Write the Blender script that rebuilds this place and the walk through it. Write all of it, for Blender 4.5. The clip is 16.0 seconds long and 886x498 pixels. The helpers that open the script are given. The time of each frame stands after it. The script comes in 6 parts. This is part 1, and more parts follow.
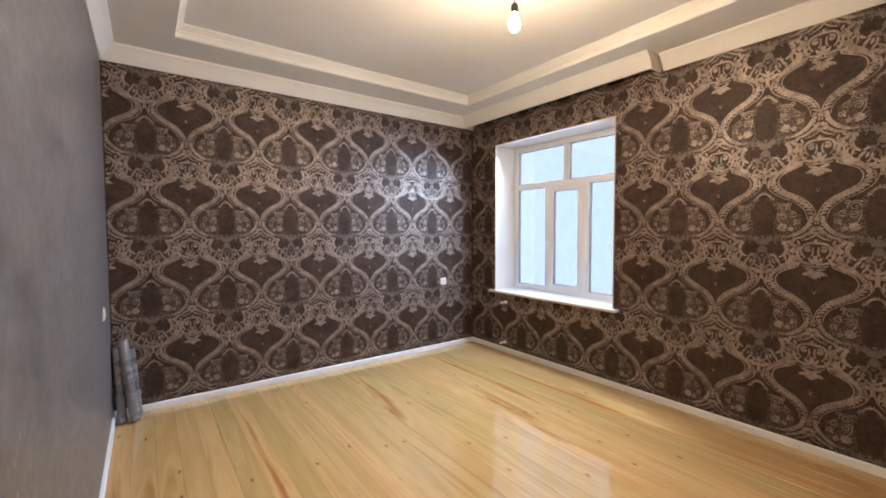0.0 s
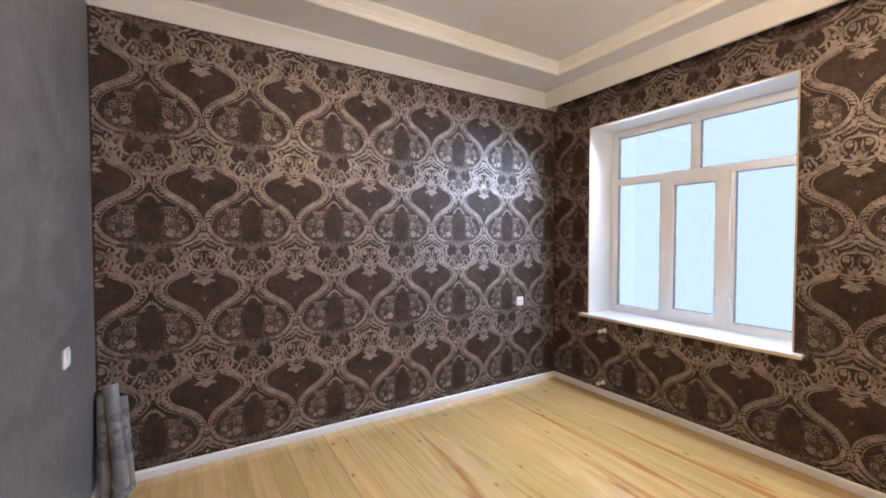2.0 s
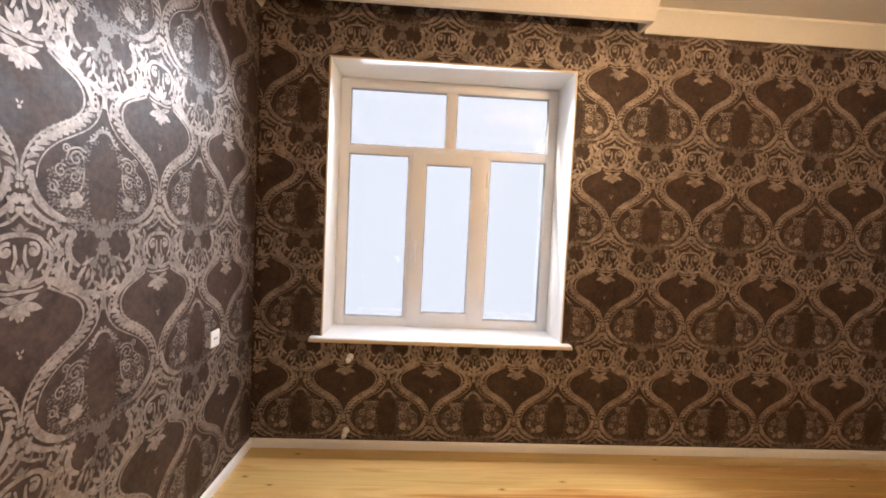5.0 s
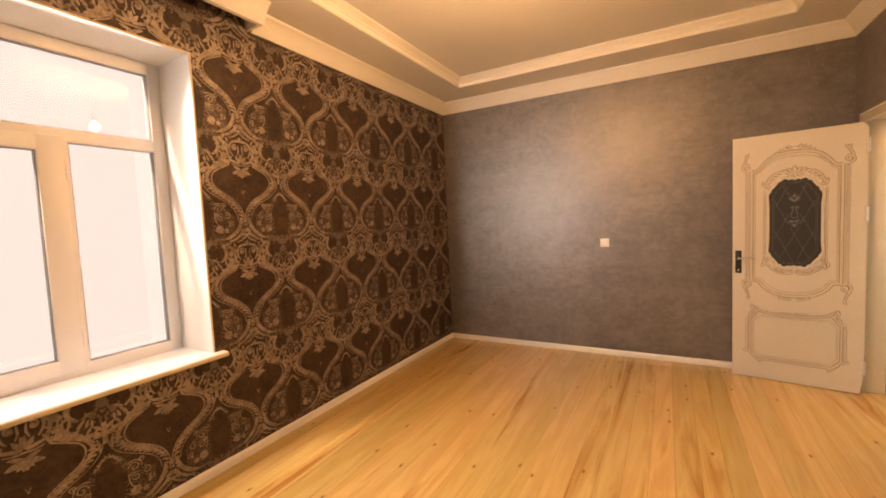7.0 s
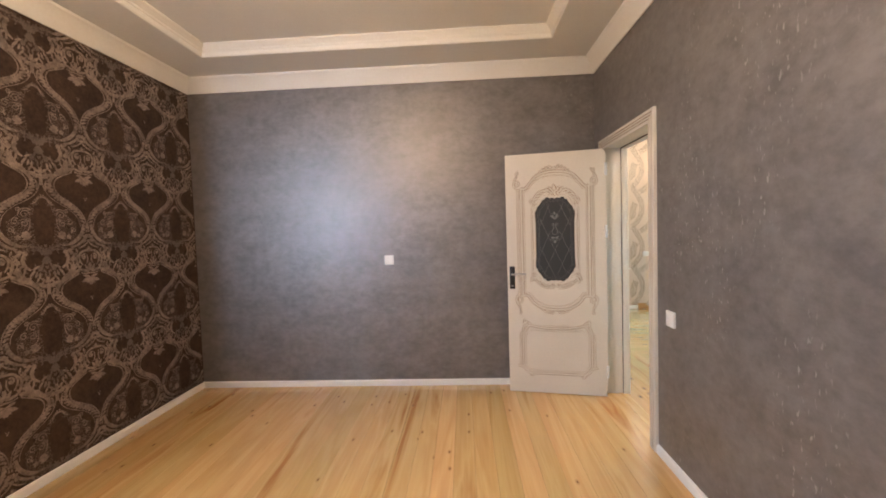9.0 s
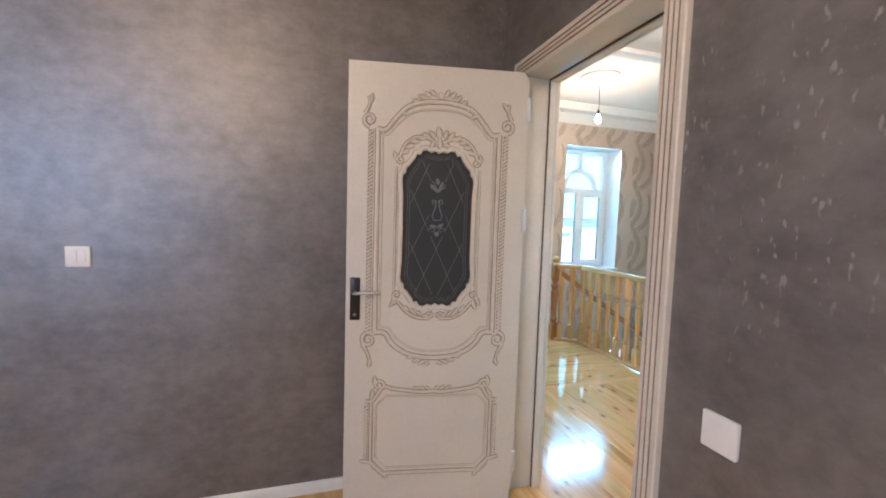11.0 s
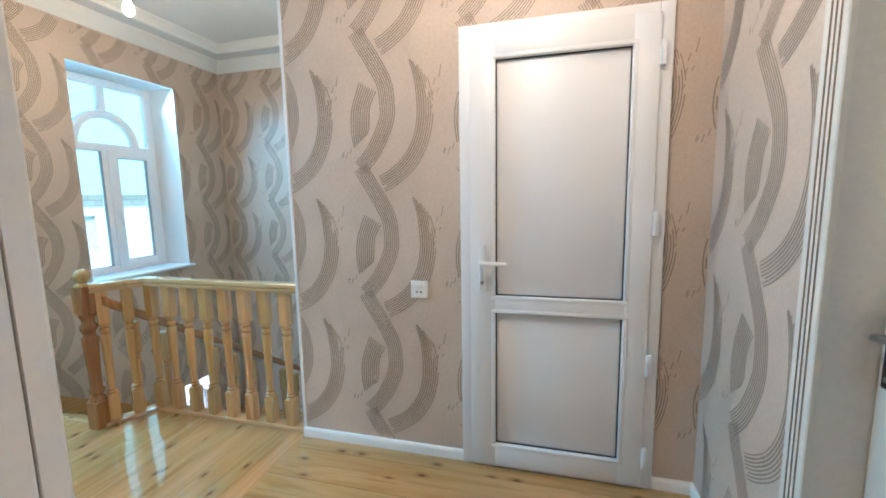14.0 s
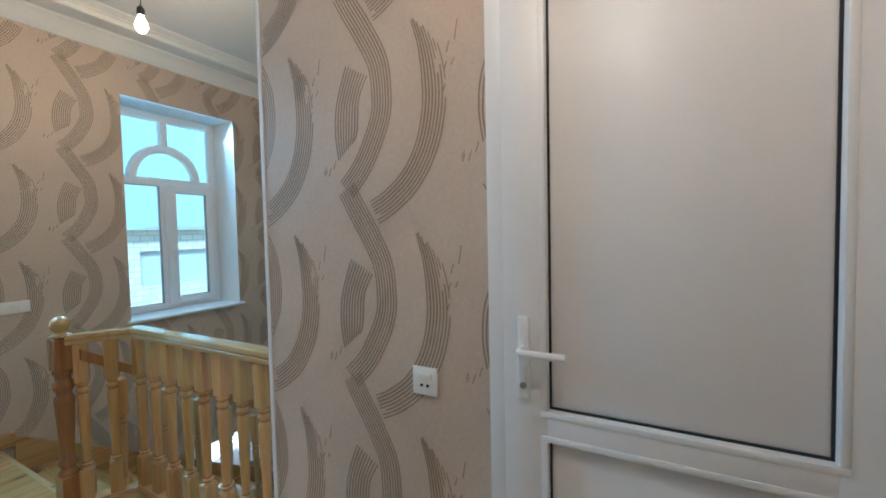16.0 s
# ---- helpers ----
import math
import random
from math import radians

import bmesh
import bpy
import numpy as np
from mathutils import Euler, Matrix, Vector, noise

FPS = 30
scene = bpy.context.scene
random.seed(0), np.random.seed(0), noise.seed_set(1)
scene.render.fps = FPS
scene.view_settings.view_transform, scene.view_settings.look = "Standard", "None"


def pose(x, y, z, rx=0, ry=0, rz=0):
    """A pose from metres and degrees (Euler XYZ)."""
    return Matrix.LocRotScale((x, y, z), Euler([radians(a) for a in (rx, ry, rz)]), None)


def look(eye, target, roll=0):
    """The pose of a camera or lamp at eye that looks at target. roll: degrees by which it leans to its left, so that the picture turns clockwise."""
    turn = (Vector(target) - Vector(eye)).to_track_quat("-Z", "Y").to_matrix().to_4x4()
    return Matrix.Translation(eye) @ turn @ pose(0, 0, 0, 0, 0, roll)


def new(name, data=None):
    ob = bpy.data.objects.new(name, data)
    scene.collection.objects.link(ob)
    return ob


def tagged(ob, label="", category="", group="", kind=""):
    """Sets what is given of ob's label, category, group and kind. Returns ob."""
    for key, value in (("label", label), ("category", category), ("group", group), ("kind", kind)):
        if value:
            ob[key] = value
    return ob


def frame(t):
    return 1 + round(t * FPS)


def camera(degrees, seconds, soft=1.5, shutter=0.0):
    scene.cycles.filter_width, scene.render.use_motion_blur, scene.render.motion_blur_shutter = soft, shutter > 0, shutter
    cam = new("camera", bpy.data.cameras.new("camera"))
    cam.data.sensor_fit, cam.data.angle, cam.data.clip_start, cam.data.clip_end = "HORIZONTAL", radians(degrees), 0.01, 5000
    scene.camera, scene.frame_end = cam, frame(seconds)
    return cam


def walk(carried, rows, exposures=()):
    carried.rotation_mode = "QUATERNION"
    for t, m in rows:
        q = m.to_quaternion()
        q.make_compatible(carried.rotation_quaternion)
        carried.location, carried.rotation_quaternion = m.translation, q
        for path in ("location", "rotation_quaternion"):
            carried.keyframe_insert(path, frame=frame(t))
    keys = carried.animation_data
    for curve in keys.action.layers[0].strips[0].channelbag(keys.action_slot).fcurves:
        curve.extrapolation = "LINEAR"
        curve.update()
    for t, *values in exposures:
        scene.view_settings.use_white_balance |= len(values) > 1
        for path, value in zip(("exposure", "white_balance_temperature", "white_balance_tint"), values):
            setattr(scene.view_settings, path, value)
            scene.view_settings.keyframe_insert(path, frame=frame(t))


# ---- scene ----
cam = camera(95.2, 16.0, soft=1.8)
PATH = [
    (0, (0.23, 0.961, 1.428), (1.416, 2.569, 1.338), -0.2),
    (0.5, (0.289, 1.24, 1.439), (1.446, 2.87, 1.36), -1.5),
    (1, (0.394, 1.444, 1.422), (1.274, 3.233, 1.257), -2.3),
    (1.5, (0.485, 1.679, 1.423), (1.252, 3.519, 1.268), -1.4),
    (2, (0.49, 1.987, 1.425), (1.533, 3.693, 1.369), 0.0),
    (2.5, (0.55, 2.317, 1.443), (1.788, 3.887, 1.38), -0.1),
    (3, (0.648, 2.719, 1.447), (2.084, 4.108, 1.359), 0.1),
    (3.5, (0.655, 3.097, 1.439), (2.381, 4.1, 1.312), 0.1),
    (6, (1.373, 4.214, 1.409), (3.089, 3.189, 1.329), 0.6),
    (6.5, (1.399, 4.33, 1.441), (2.691, 2.811, 1.294), -1.8),
    (7, (1.275, 4.354, 1.426), (2.246, 2.611, 1.294), -2.6),
    (7.5, (1.102, 4.311, 1.472), (1.837, 2.454, 1.571), -0.9),
    (8, (1.1, 4.186, 1.492), (1.663, 2.272, 1.627), -1.7),
    (8.5, (1.155, 3.935, 1.426), (1.462, 1.959, 1.357), -3.1),
    (10.8, (0.951, 2.136, 1.358), (0.531, 0.183, 1.252), 3.2),
    (11, (0.906, 1.973, 1.338), (0.321, 0.066, 1.196), 1.8),
    (11.5, (0.81, 1.632, 1.323), (-0.318, -0.014, 1.195), 2.2),
    (12, (0.717, 1.286, 1.338), (-0.454, -0.335, 1.281), 0.1),
    (12.5, (0.622, 1.012, 1.318), (-0.976, -0.174, 1.116), 2.8),
    (13, (0.398, 0.825, 1.338), (-1.415, -0.009, 1.208), 0.6),
    (13.3, (0.322, 0.703, 1.351), (-1.541, 0.004, 1.152), -1.8),
    (13.5, (0.201, 0.66, 1.319), (-1.693, 0.054, 1.102), -1.2),
    (14, (-0.017, 0.532, 1.346), (-1.934, 0.022, 1.091), -1.0),
    (14.5, (-0.21, 0.53, 1.346), (-2.053, -0.224, 1.168), 0.0),
    (15, (-0.425, 0.573, 1.353), (-2.13, -0.455, 1.171), 0.4),
    (15.5, (-0.657, 0.53, 1.35), (-2.437, -0.375, 1.25), -0.8),
    (16, (-0.849, 0.539, 1.348), (-2.612, -0.402, 1.264), -1.2),
]
EXPOSURES = [(0, 3.27, 5400, 10), (2.0, 3.27, 5350, 11), (3.7, 3.25, 6000, 12), (5.8, 3.25, 8200, 22), (6.5, 3.25, 10000, 28), (7.9, 3.3, 11000, 29), (8.6, 3.45, 6300, 14), (10.8, 3.27, 5200, 14), (11.6, 3.12, 5200, 14), (12.5, 3.1, 5300, 14), (13.1, 3.15, 5200, 13), (13.6, 3.05, 5250, 12), (14.3, 2.68, 5250, 12), (15, 2.3, 5250, 12), (16, 2.1, 5300, 12)]
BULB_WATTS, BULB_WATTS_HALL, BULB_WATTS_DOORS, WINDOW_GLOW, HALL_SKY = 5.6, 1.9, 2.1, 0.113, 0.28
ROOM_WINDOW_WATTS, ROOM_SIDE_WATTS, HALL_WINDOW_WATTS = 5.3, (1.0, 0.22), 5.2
walk(cam, [(t, look(eye, target, roll)) for t, eye, target, roll in PATH], EXPOSURES)

# ---------------------------------------------------------------- light
world = bpy.data.worlds.new("world")
scene.world = world
world.use_nodes = True
wn = world.node_tree
sky = wn.nodes.new("ShaderNodeTexSky")
sky.sky_type = "NISHITA"
sky.sun_disc = False
sky.sun_elevation, sky.sun_rotation = radians(52), radians(30)
wn.links.new(sky.outputs[0], wn.nodes["Background"].inputs[0])
wn.nodes["Background"].inputs[1].default_value = 0.06
sun = new("sun", bpy.data.lights.new("sun", "SUN"))
sun.data.energy, sun.data.angle, sun.data.color = 2.2, radians(12), (1.0, 0.97, 0.92)
sun.matrix_world = look((0, 0, 0), (-0.35, -0.6, -0.9))


def bulb_light(name, x, y, z, watts, colour=(1.0, 0.66, 0.36)):
    lamp = new(name, bpy.data.lights.new(name, "POINT"))
    lamp.data.energy, lamp.data.color, lamp.data.shadow_soft_size = watts, colour, 0.035
    lamp.location = (x, y, z)
    return lamp


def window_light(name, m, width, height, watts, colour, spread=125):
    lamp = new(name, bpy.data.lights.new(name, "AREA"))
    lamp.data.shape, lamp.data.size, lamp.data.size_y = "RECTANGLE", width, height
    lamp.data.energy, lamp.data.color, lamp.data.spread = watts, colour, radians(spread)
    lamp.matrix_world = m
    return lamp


# ---------------------------------------------------------------- materials
def material(name, colour, rough=0.5, metal=0.0, spec=0.5, coat=0.0, coat_rough=0.1):
    m = bpy.data.materials.new(name)
    m.use_nodes = True
    b = m.node_tree.nodes["Principled BSDF"]
    b.inputs["Base Color"].default_value = (*colour, 1)
    b.inputs["Roughness"].default_value = rough
    b.inputs["Metallic"].default_value = metal
    b.inputs["Specular IOR Level"].default_value = spec
    b.inputs["Coat Weight"].default_value = coat
    b.inputs["Coat Roughness"].default_value = coat_rough
    return m


def node(m, kind, **inputs):
    n = m.node_tree.nodes.new("ShaderNode" + kind)
    for key, value in inputs.items():
        n.inputs[key].default_value = value
    return n


def wire(m, a, b):
    m.node_tree.links.new(a, b)


def bsdf(m):
    return m.node_tree.nodes["Principled BSDF"]


def ramp(m, source, stops):
    r = m.node_tree.nodes.new("ShaderNodeValToRGB")
    while len(r.color_ramp.elements) < len(stops):
        r.color_ramp.elements.new(0.5)
    for e, (p, c) in zip(r.color_ramp.elements, stops):
        e.position, e.color = p, (*c, 1)
    wire(m, source, r.inputs[0])
    return r.outputs[0]


def where(m, scale=(1, 1, 1), turn=(0, 0, 0), space="Object"):
    tc = node(m, "TexCoord")
    mp = node(m, "Mapping")
    mp.inputs["Scale"].default_value = scale
    mp.inputs["Rotation"].default_value = turn
    wire(m, tc.outputs[space], mp.inputs[0])
    return mp.outputs[0]


def noise_of(m, vec, scale, detail=4.0, rough=0.55, distort=0.0):
    n = node(m, "TexNoise", Scale=scale, Detail=detail, Roughness=rough, Distortion=distort)
    wire(m, vec, n.inputs["Vector"])
    return n.outputs[0]


def bump(m, height, strength, distance=0.002):
    b = node(m, "Bump", Strength=strength, Distance=distance)
    wire(m, height, b.inputs["Height"])
    wire(m, b.outputs[0], bsdf(m).inputs["Normal"])


def mottled(name, colours, rough, scale=(1, 1, 1), fine=60.0, coarse=1.6, spec=0.5, relief=0.15, rough_spread=0.1, metal=0.0):
    """Paint, paper or plaster: a fine grain and broad clouds over one colour."""
    m = material(name, colours[0], rough, metal, spec)
    v = where(m, scale)
    broad, grain = noise_of(m, v, coarse, 5), noise_of(m, v, fine, 6, 0.65)
    mix = node(m, "Math")
    mix.operation = "MULTIPLY_ADD"
    wire(m, grain, mix.inputs[0])
    mix.inputs[1].default_value = 0.5
    half = node(m, "Math")
    half.operation = "MULTIPLY"
    half.inputs[1].default_value = 0.5
    wire(m, broad, half.inputs[0])
    wire(m, half.outputs[0], mix.inputs[2])
    wire(m, ramp(m, mix.outputs[0], [(0.36, colours[0]), (0.64, colours[1])]), bsdf(m).inputs["Base Color"])
    span = node(m, "MapRange")
    wire(m, broad, span.inputs[0])
    span.inputs[1].default_value, span.inputs[2].default_value = 0.3, 0.7
    span.inputs[3].default_value, span.inputs[4].default_value = rough - rough_spread, rough + rough_spread
    wire(m, span.outputs[0], bsdf(m).inputs["Roughness"])
    bump(m, grain, relief)
    return m


def pine(name, along, pale, deep, streak, gloss=0.16, knots=1.0, rare=0.55):
    """Varnished pine boards; along is the axis of the grain; each board has its own tint."""
    m = material(name, pale, gloss, coat=0.8, coat_rough=0.05)
    info = node(m, "ObjectInfo")
    tc = node(m, "TexCoord")
    shift = node(m, "VectorMath")
    shift.operation = "MULTIPLY_ADD"
    comb = node(m, "CombineXYZ")
    for i in range(3):
        wire(m, info.outputs["Random"], comb.inputs[i])
    wire(m, comb.outputs[0], shift.inputs[0])
    shift.inputs[1].default_value = (37.0, 53.0, 19.0)
    wire(m, tc.outputs["Object"], shift.inputs[2])
    mp = node(m, "Mapping")
    scale = [5.5, 5.5, 5.5]
    scale[along] = 0.42
    mp.inputs["Scale"].default_value = scale
    wire(m, shift.outputs[0], mp.inputs[0])
    rings = noise_of(m, mp.outputs[0], 1.15, 4, 0.55, 0.9)
    mp2 = node(m, "Mapping")
    scale2 = [90.0, 90.0, 90.0]
    scale2[along] = 2.0
    mp2.inputs["Scale"].default_value = scale2
    wire(m, shift.outputs[0], mp2.inputs[0])
    fibre = noise_of(m, mp2.outputs[0], 1.0, 3)
    base = ramp(m, rings, [(0.30, pale), (0.44, deep), (0.54, pale), (0.60, deep), (0.70, streak)])
    hue = node(m, "HueSaturation")
    wire(m, base, hue.inputs["Color"])
    tone = node(m, "MapRange")
    wire(m, info.outputs["Random"], tone.inputs[0])
    tone.inputs[3].default_value, tone.inputs[4].default_value = 0.86, 1.06
    wire(m, tone.outputs[0], hue.inputs["Value"])
    hs = node(m, "MapRange")
    wire(m, info.outputs["Random"], hs.inputs[0])
    hs.inputs[3].default_value, hs.inputs[4].default_value = 0.508, 0.494
    wire(m, hs.outputs[0], hue.inputs["Hue"])
    fib = node(m, "MixRGB")
    fib.blend_type = "MULTIPLY"
    fib.inputs[0].default_value = 0.18
    wire(m, hue.outputs[0], fib.inputs[1])
    wire(m, ramp(m, fibre, [(0.35, (0.72, 0.62, 0.5)), (0.6, (1, 1, 1))]), fib.inputs[2])
    # knots
    mp3 = node(m, "Mapping")
    scale3 = [9.0, 9.0, 9.0]
    scale3[along] = 4.2
    mp3.inputs["Scale"].default_value = scale3
    wire(m, shift.outputs[0], mp3.inputs[0])
    vor = node(m, "TexVoronoi", Scale=1.0, Randomness=1.0)
    if along != 2:
        vor.voronoi_dimensions = "2D"
    wire(m, mp3.outputs[0], vor.inputs["Vector"])
    near = ramp(m, vor.outputs["Distance"], [(0.02 * knots, (0.9, 0.9, 0.9)), (0.055 * knots, (0.35, 0.35, 0.35)), (0.12 * knots, (0, 0, 0))])
    pick = node(m, "SeparateColor")
    wire(m, vor.outputs["Color"], pick.inputs[0])
    some = node(m, "Math")
    some.operation = "GREATER_THAN"
    some.inputs[1].default_value = rare
    wire(m, pick.outputs[0], some.inputs[0])
    both = node(m, "Math")
    both.operation = "MULTIPLY"
    wire(m, near, both.inputs[0])
    wire(m, some.outputs[0], both.inputs[1])
    knot = node(m, "MixRGB")
    knot.inputs[2].default_value = (streak[0] * 0.35, streak[1] * 0.25, streak[2] * 0.2, 1)
    wire(m, both.outputs[0], knot.inputs[0])
    wire(m, fib.outputs[0], knot.inputs[1])
    wire(m, knot.outputs[0], bsdf(m).inputs["Base Color"])
    bump(m, fibre, 0.03, 0.001)
    return m


GREY_PAPER = mottled("grey_vinyl_wallpaper", [(0.175, 0.162, 0.160), (0.285, 0.266, 0.262)], 0.47, (1, 1, 1.4), 14.0, 4.0, 0.8, 0.06, 0.06, metal=0.5)
_v = where(GREY_PAPER, (1.0, 1.0, 0.45))
_f = ramp(GREY_PAPER, noise_of(GREY_PAPER, _v, 55.0, 1.5), [(0.63, (0, 0, 0)), (0.70, (1, 1, 1))])
_p = ramp(GREY_PAPER, noise_of(GREY_PAPER, _v, 2.2, 2), [(0.48, (0, 0, 0)), (0.62, (1, 1, 1))])
_m = node(GREY_PAPER, "MixRGB")
_m.blend_type = "MULTIPLY"
_m.inputs[0].default_value = 1.0
wire(GREY_PAPER, _f, _m.inputs[1])
_s = node(GREY_PAPER, "SeparateXYZ")
wire(GREY_PAPER, _v, _s.inputs[0])
_e = node(GREY_PAPER, "MapRange")
wire(GREY_PAPER, _s.outputs[0], _e.inputs[0])
_e.inputs[1].default_value, _e.inputs[2].default_value, _e.inputs[3].default_value, _e.inputs[4].default_value = 0.1, 0.4, 1.0, 0.0
_d = node(GREY_PAPER, "MixRGB")
_d.blend_type = "MULTIPLY"
_d.inputs[0].default_value = 1.0
wire(GREY_PAPER, _p, _d.inputs[1])
wire(GREY_PAPER, _e.outputs[0], _d.inputs[2])
wire(GREY_PAPER, _d.outputs[0], _m.inputs[2])
_c = node(GREY_PAPER, "MixRGB")
_c.inputs[2].default_value = (0.42, 0.40, 0.385, 1)
wire(GREY_PAPER, _m.outputs[0], _c.inputs[0])
wire(GREY_PAPER, bsdf(GREY_PAPER).inputs["Base Color"].links[0].from_socket, _c.inputs[1])
wire(GREY_PAPER, _c.outputs[0], bsdf(GREY_PAPER).inputs["Base Color"])
DAMASK_GROUND = mottled("dark_brown_wallpaper_ground", [(0.027, 0.0145, 0.0095), (0.084, 0.052, 0.038)], 0.54, (1, 1, 1), 46.0, 9.0, 0.25, 0.3, 0.08)
DAMASK_INK = mottled("bronze_wallpaper_ink", [(0.115, 0.088, 0.072), (0.43, 0.345, 0.290)], 0.48, (1, 1, 1), 62.0, 14.0, 0.6, 0.5, 0.08, metal=0.35)
DAMASK_DIM = mottled("dim_bronze_wallpaper_lace", [(0.080, 0.062, 0.052), (0.22, 0.176, 0.148)], 0.48, (1, 1, 1), 160.0, 9.0, 0.55, 0.4, 0.08, metal=0.25)
BEIGE_PAPER = mottled("beige_wallpaper_ground", [(0.54, 0.43, 0.345), (0.64, 0.53, 0.435)], 0.5, (1, 1, 1), 70.0, 2.0, 0.4, 0.2)
TAUPE_INK = mottled("taupe_wallpaper_ink", [(0.25, 0.192, 0.140), (0.31, 0.245, 0.185)], 0.45, (1, 1, 1), 60.0, 4.0, 0.5, 0.2)
WHITE_PAINT = mottled("white_ceiling_paint", [(0.76, 0.75, 0.73), (0.84, 0.83, 0.81)], 0.7, (1, 1, 1), 80.0, 1.2, 0.3, 0.1)
TRIM_WHITE = mottled("white_polystyrene_trim", [(0.80, 0.78, 0.74), (0.86, 0.85, 0.82)], 0.45, (1, 1, 1), 50.0, 2.0, 0.4, 0.05)
PVC = mottled("white_pvc", [(0.80, 0.80, 0.81), (0.83, 0.83, 0.84)], 0.34, (1, 1, 1), 140.0, 1.0, 0.45, 0.01, 0.01)
PVC_PANEL = mottled("white_pvc_door_panel", [(0.80, 0.79, 0.80), (0.85, 0.84, 0.85)], 0.35, (1, 1, 1), 300.0, 1.5, 0.4, 0.06, 0.04)
SILL_EDGE = mottled("cream_sill_edge", [(0.60, 0.48, 0.33), (0.70, 0.58, 0.42)], 0.4)
DOOR_CREAM = mottled("ivory_door_enamel", [(0.66, 0.61, 0.53), (0.73, 0.68, 0.60)], 0.38, (1, 1, 1), 60.0, 3.0, 0.45, 0.04, 0.05)
PATINA = mottled("gold_brown_patina", [(0.32, 0.225, 0.14), (0.48, 0.36, 0.245)], 0.5, (1, 1, 1), 150.0, 12.0, 0.4, 0.1)
RUBBER = material("black_rubber_seal", (0.012, 0.012, 0.014), 0.6)
BROWN_SEAL = material("brown_rubber_seal", (0.10, 0.075, 0.055), 0.6)
GREY_SEAL = material("grey_window_seal", (0.30, 0.31, 0.33), 0.6)
PLASTIC = material("white_switch_plastic", (0.82, 0.81, 0.79), 0.3)
DARK_HOLE = material("dark_socket_hole", (0.02, 0.02, 0.02), 0.6)
BRONZE = material("dark_bronze_lock_metal", (0.055, 0.050, 0.048), 0.34, 0.85)
STEEL = material("brushed_steel", (0.48, 0.47, 0.46), 0.28, 1.0)
NICKEL = material("bright_nickel_hinge", (0.80, 0.80, 0.82), 0.3, 0.5)
BRASS = material("brass_hinge", (0.62, 0.50, 0.33), 0.3, 0.9)
CABLE = material("black_cable", (0.02, 0.018, 0.016), 0.5)
ROLL_FOIL = mottled("grey_foil_wallpaper_roll", [(0.20, 0.19, 0.19), (0.34, 0.33, 0.33)], 0.3, (1, 1, 1), 30.0, 6.0, 0.6, 0.2, 0.08, metal=0.35)
ROLL_CORE = material("roll_paper_edge", (0.55, 0.52, 0.48), 0.7)
PINE_ROOM = pine("varnished_pine_room_boards", 1, (0.70, 0.465, 0.185), (0.62, 0.385, 0.135), (0.44, 0.19, 0.05), 0.15, 1.1, 0.86)
PINE_HALL_Y = pine("varnished_pine_hall_boards", 1, (0.59, 0.345, 0.140), (0.49, 0.262, 0.092), (0.33, 0.130, 0.036), 0.12, 1.8, 0.58)
PINE_HALL_X = pine("varnished_pine_landing_boards", 0, (0.59, 0.345, 0.140), (0.49, 0.262, 0.092), (0.33, 0.130, 0.036), 0.12, 1.8, 0.58)
PINE_TURNED = pine("varnished_pine_turnings", 2, (0.66, 0.40, 0.165), (0.58, 0.32, 0.115), (0.40, 0.18, 0.055), 0.25)
PINE_RED = pine("red_brown_pine_turnings", 2, (0.42, 0.19, 0.06), (0.36, 0.15, 0.045), (0.25, 0.09, 0.025), 0.25)
PINE_RAIL = pine("varnished_pine_rail", 1, (0.64, 0.43, 0.22), (0.56, 0.35, 0.15), (0.44, 0.24, 0.09), 0.2)
JOINT = material("dark_floor_joint", (0.20, 0.11, 0.04), 0.8)
CONCRETE = mottled("grey_concrete", [(0.30, 0.29, 0.27), (0.42, 0.41, 0.39)], 0.8)
SILICATE = mottled("pale_limestone_wall", [(0.55, 0.52, 0.46), (0.68, 0.65, 0.58)], 0.85, (1, 1, 1), 30.0, 2.0)
ROOF = mottled("grey_roof_sheet", [(0.20, 0.20, 0.21), (0.30, 0.30, 0.31)], 0.6)
_b = node(SILICATE, "TexBrick", Scale=1.0)
_b.inputs["Color1"].default_value, _b.inputs["Color2"].default_value, _b.inputs["Mortar"].default_value = (0.60, 0.57, 0.50, 1), (0.48, 0.455, 0.40, 1), (0.34, 0.32, 0.29, 1)
_b.inputs["Brick Width"].default_value, _b.inputs["Row Height"].default_value, _b.inputs["Mortar Size"].default_value = 0.42, 0.20, 0.012
wire(SILICATE, where(SILICATE, (1, 1, 1), (radians(90), 0, 0)), _b.inputs["Vector"])
wire(SILICATE, _b.outputs[0], bsdf(SILICATE).inputs["Base Color"])
GROUND = mottled("dusty_ground", [(0.32, 0.28, 0.22), (0.45, 0.40, 0.33)], 0.9, (1, 1, 1), 8.0, 0.3)


def glass(name, tint, rough=0.0):
    m = material(name, tint, rough)
    b = bsdf(m)
    b.inputs["Transmission Weight"].default_value = 1.0
    b.inputs["IOR"].default_value = 1.45
    return m


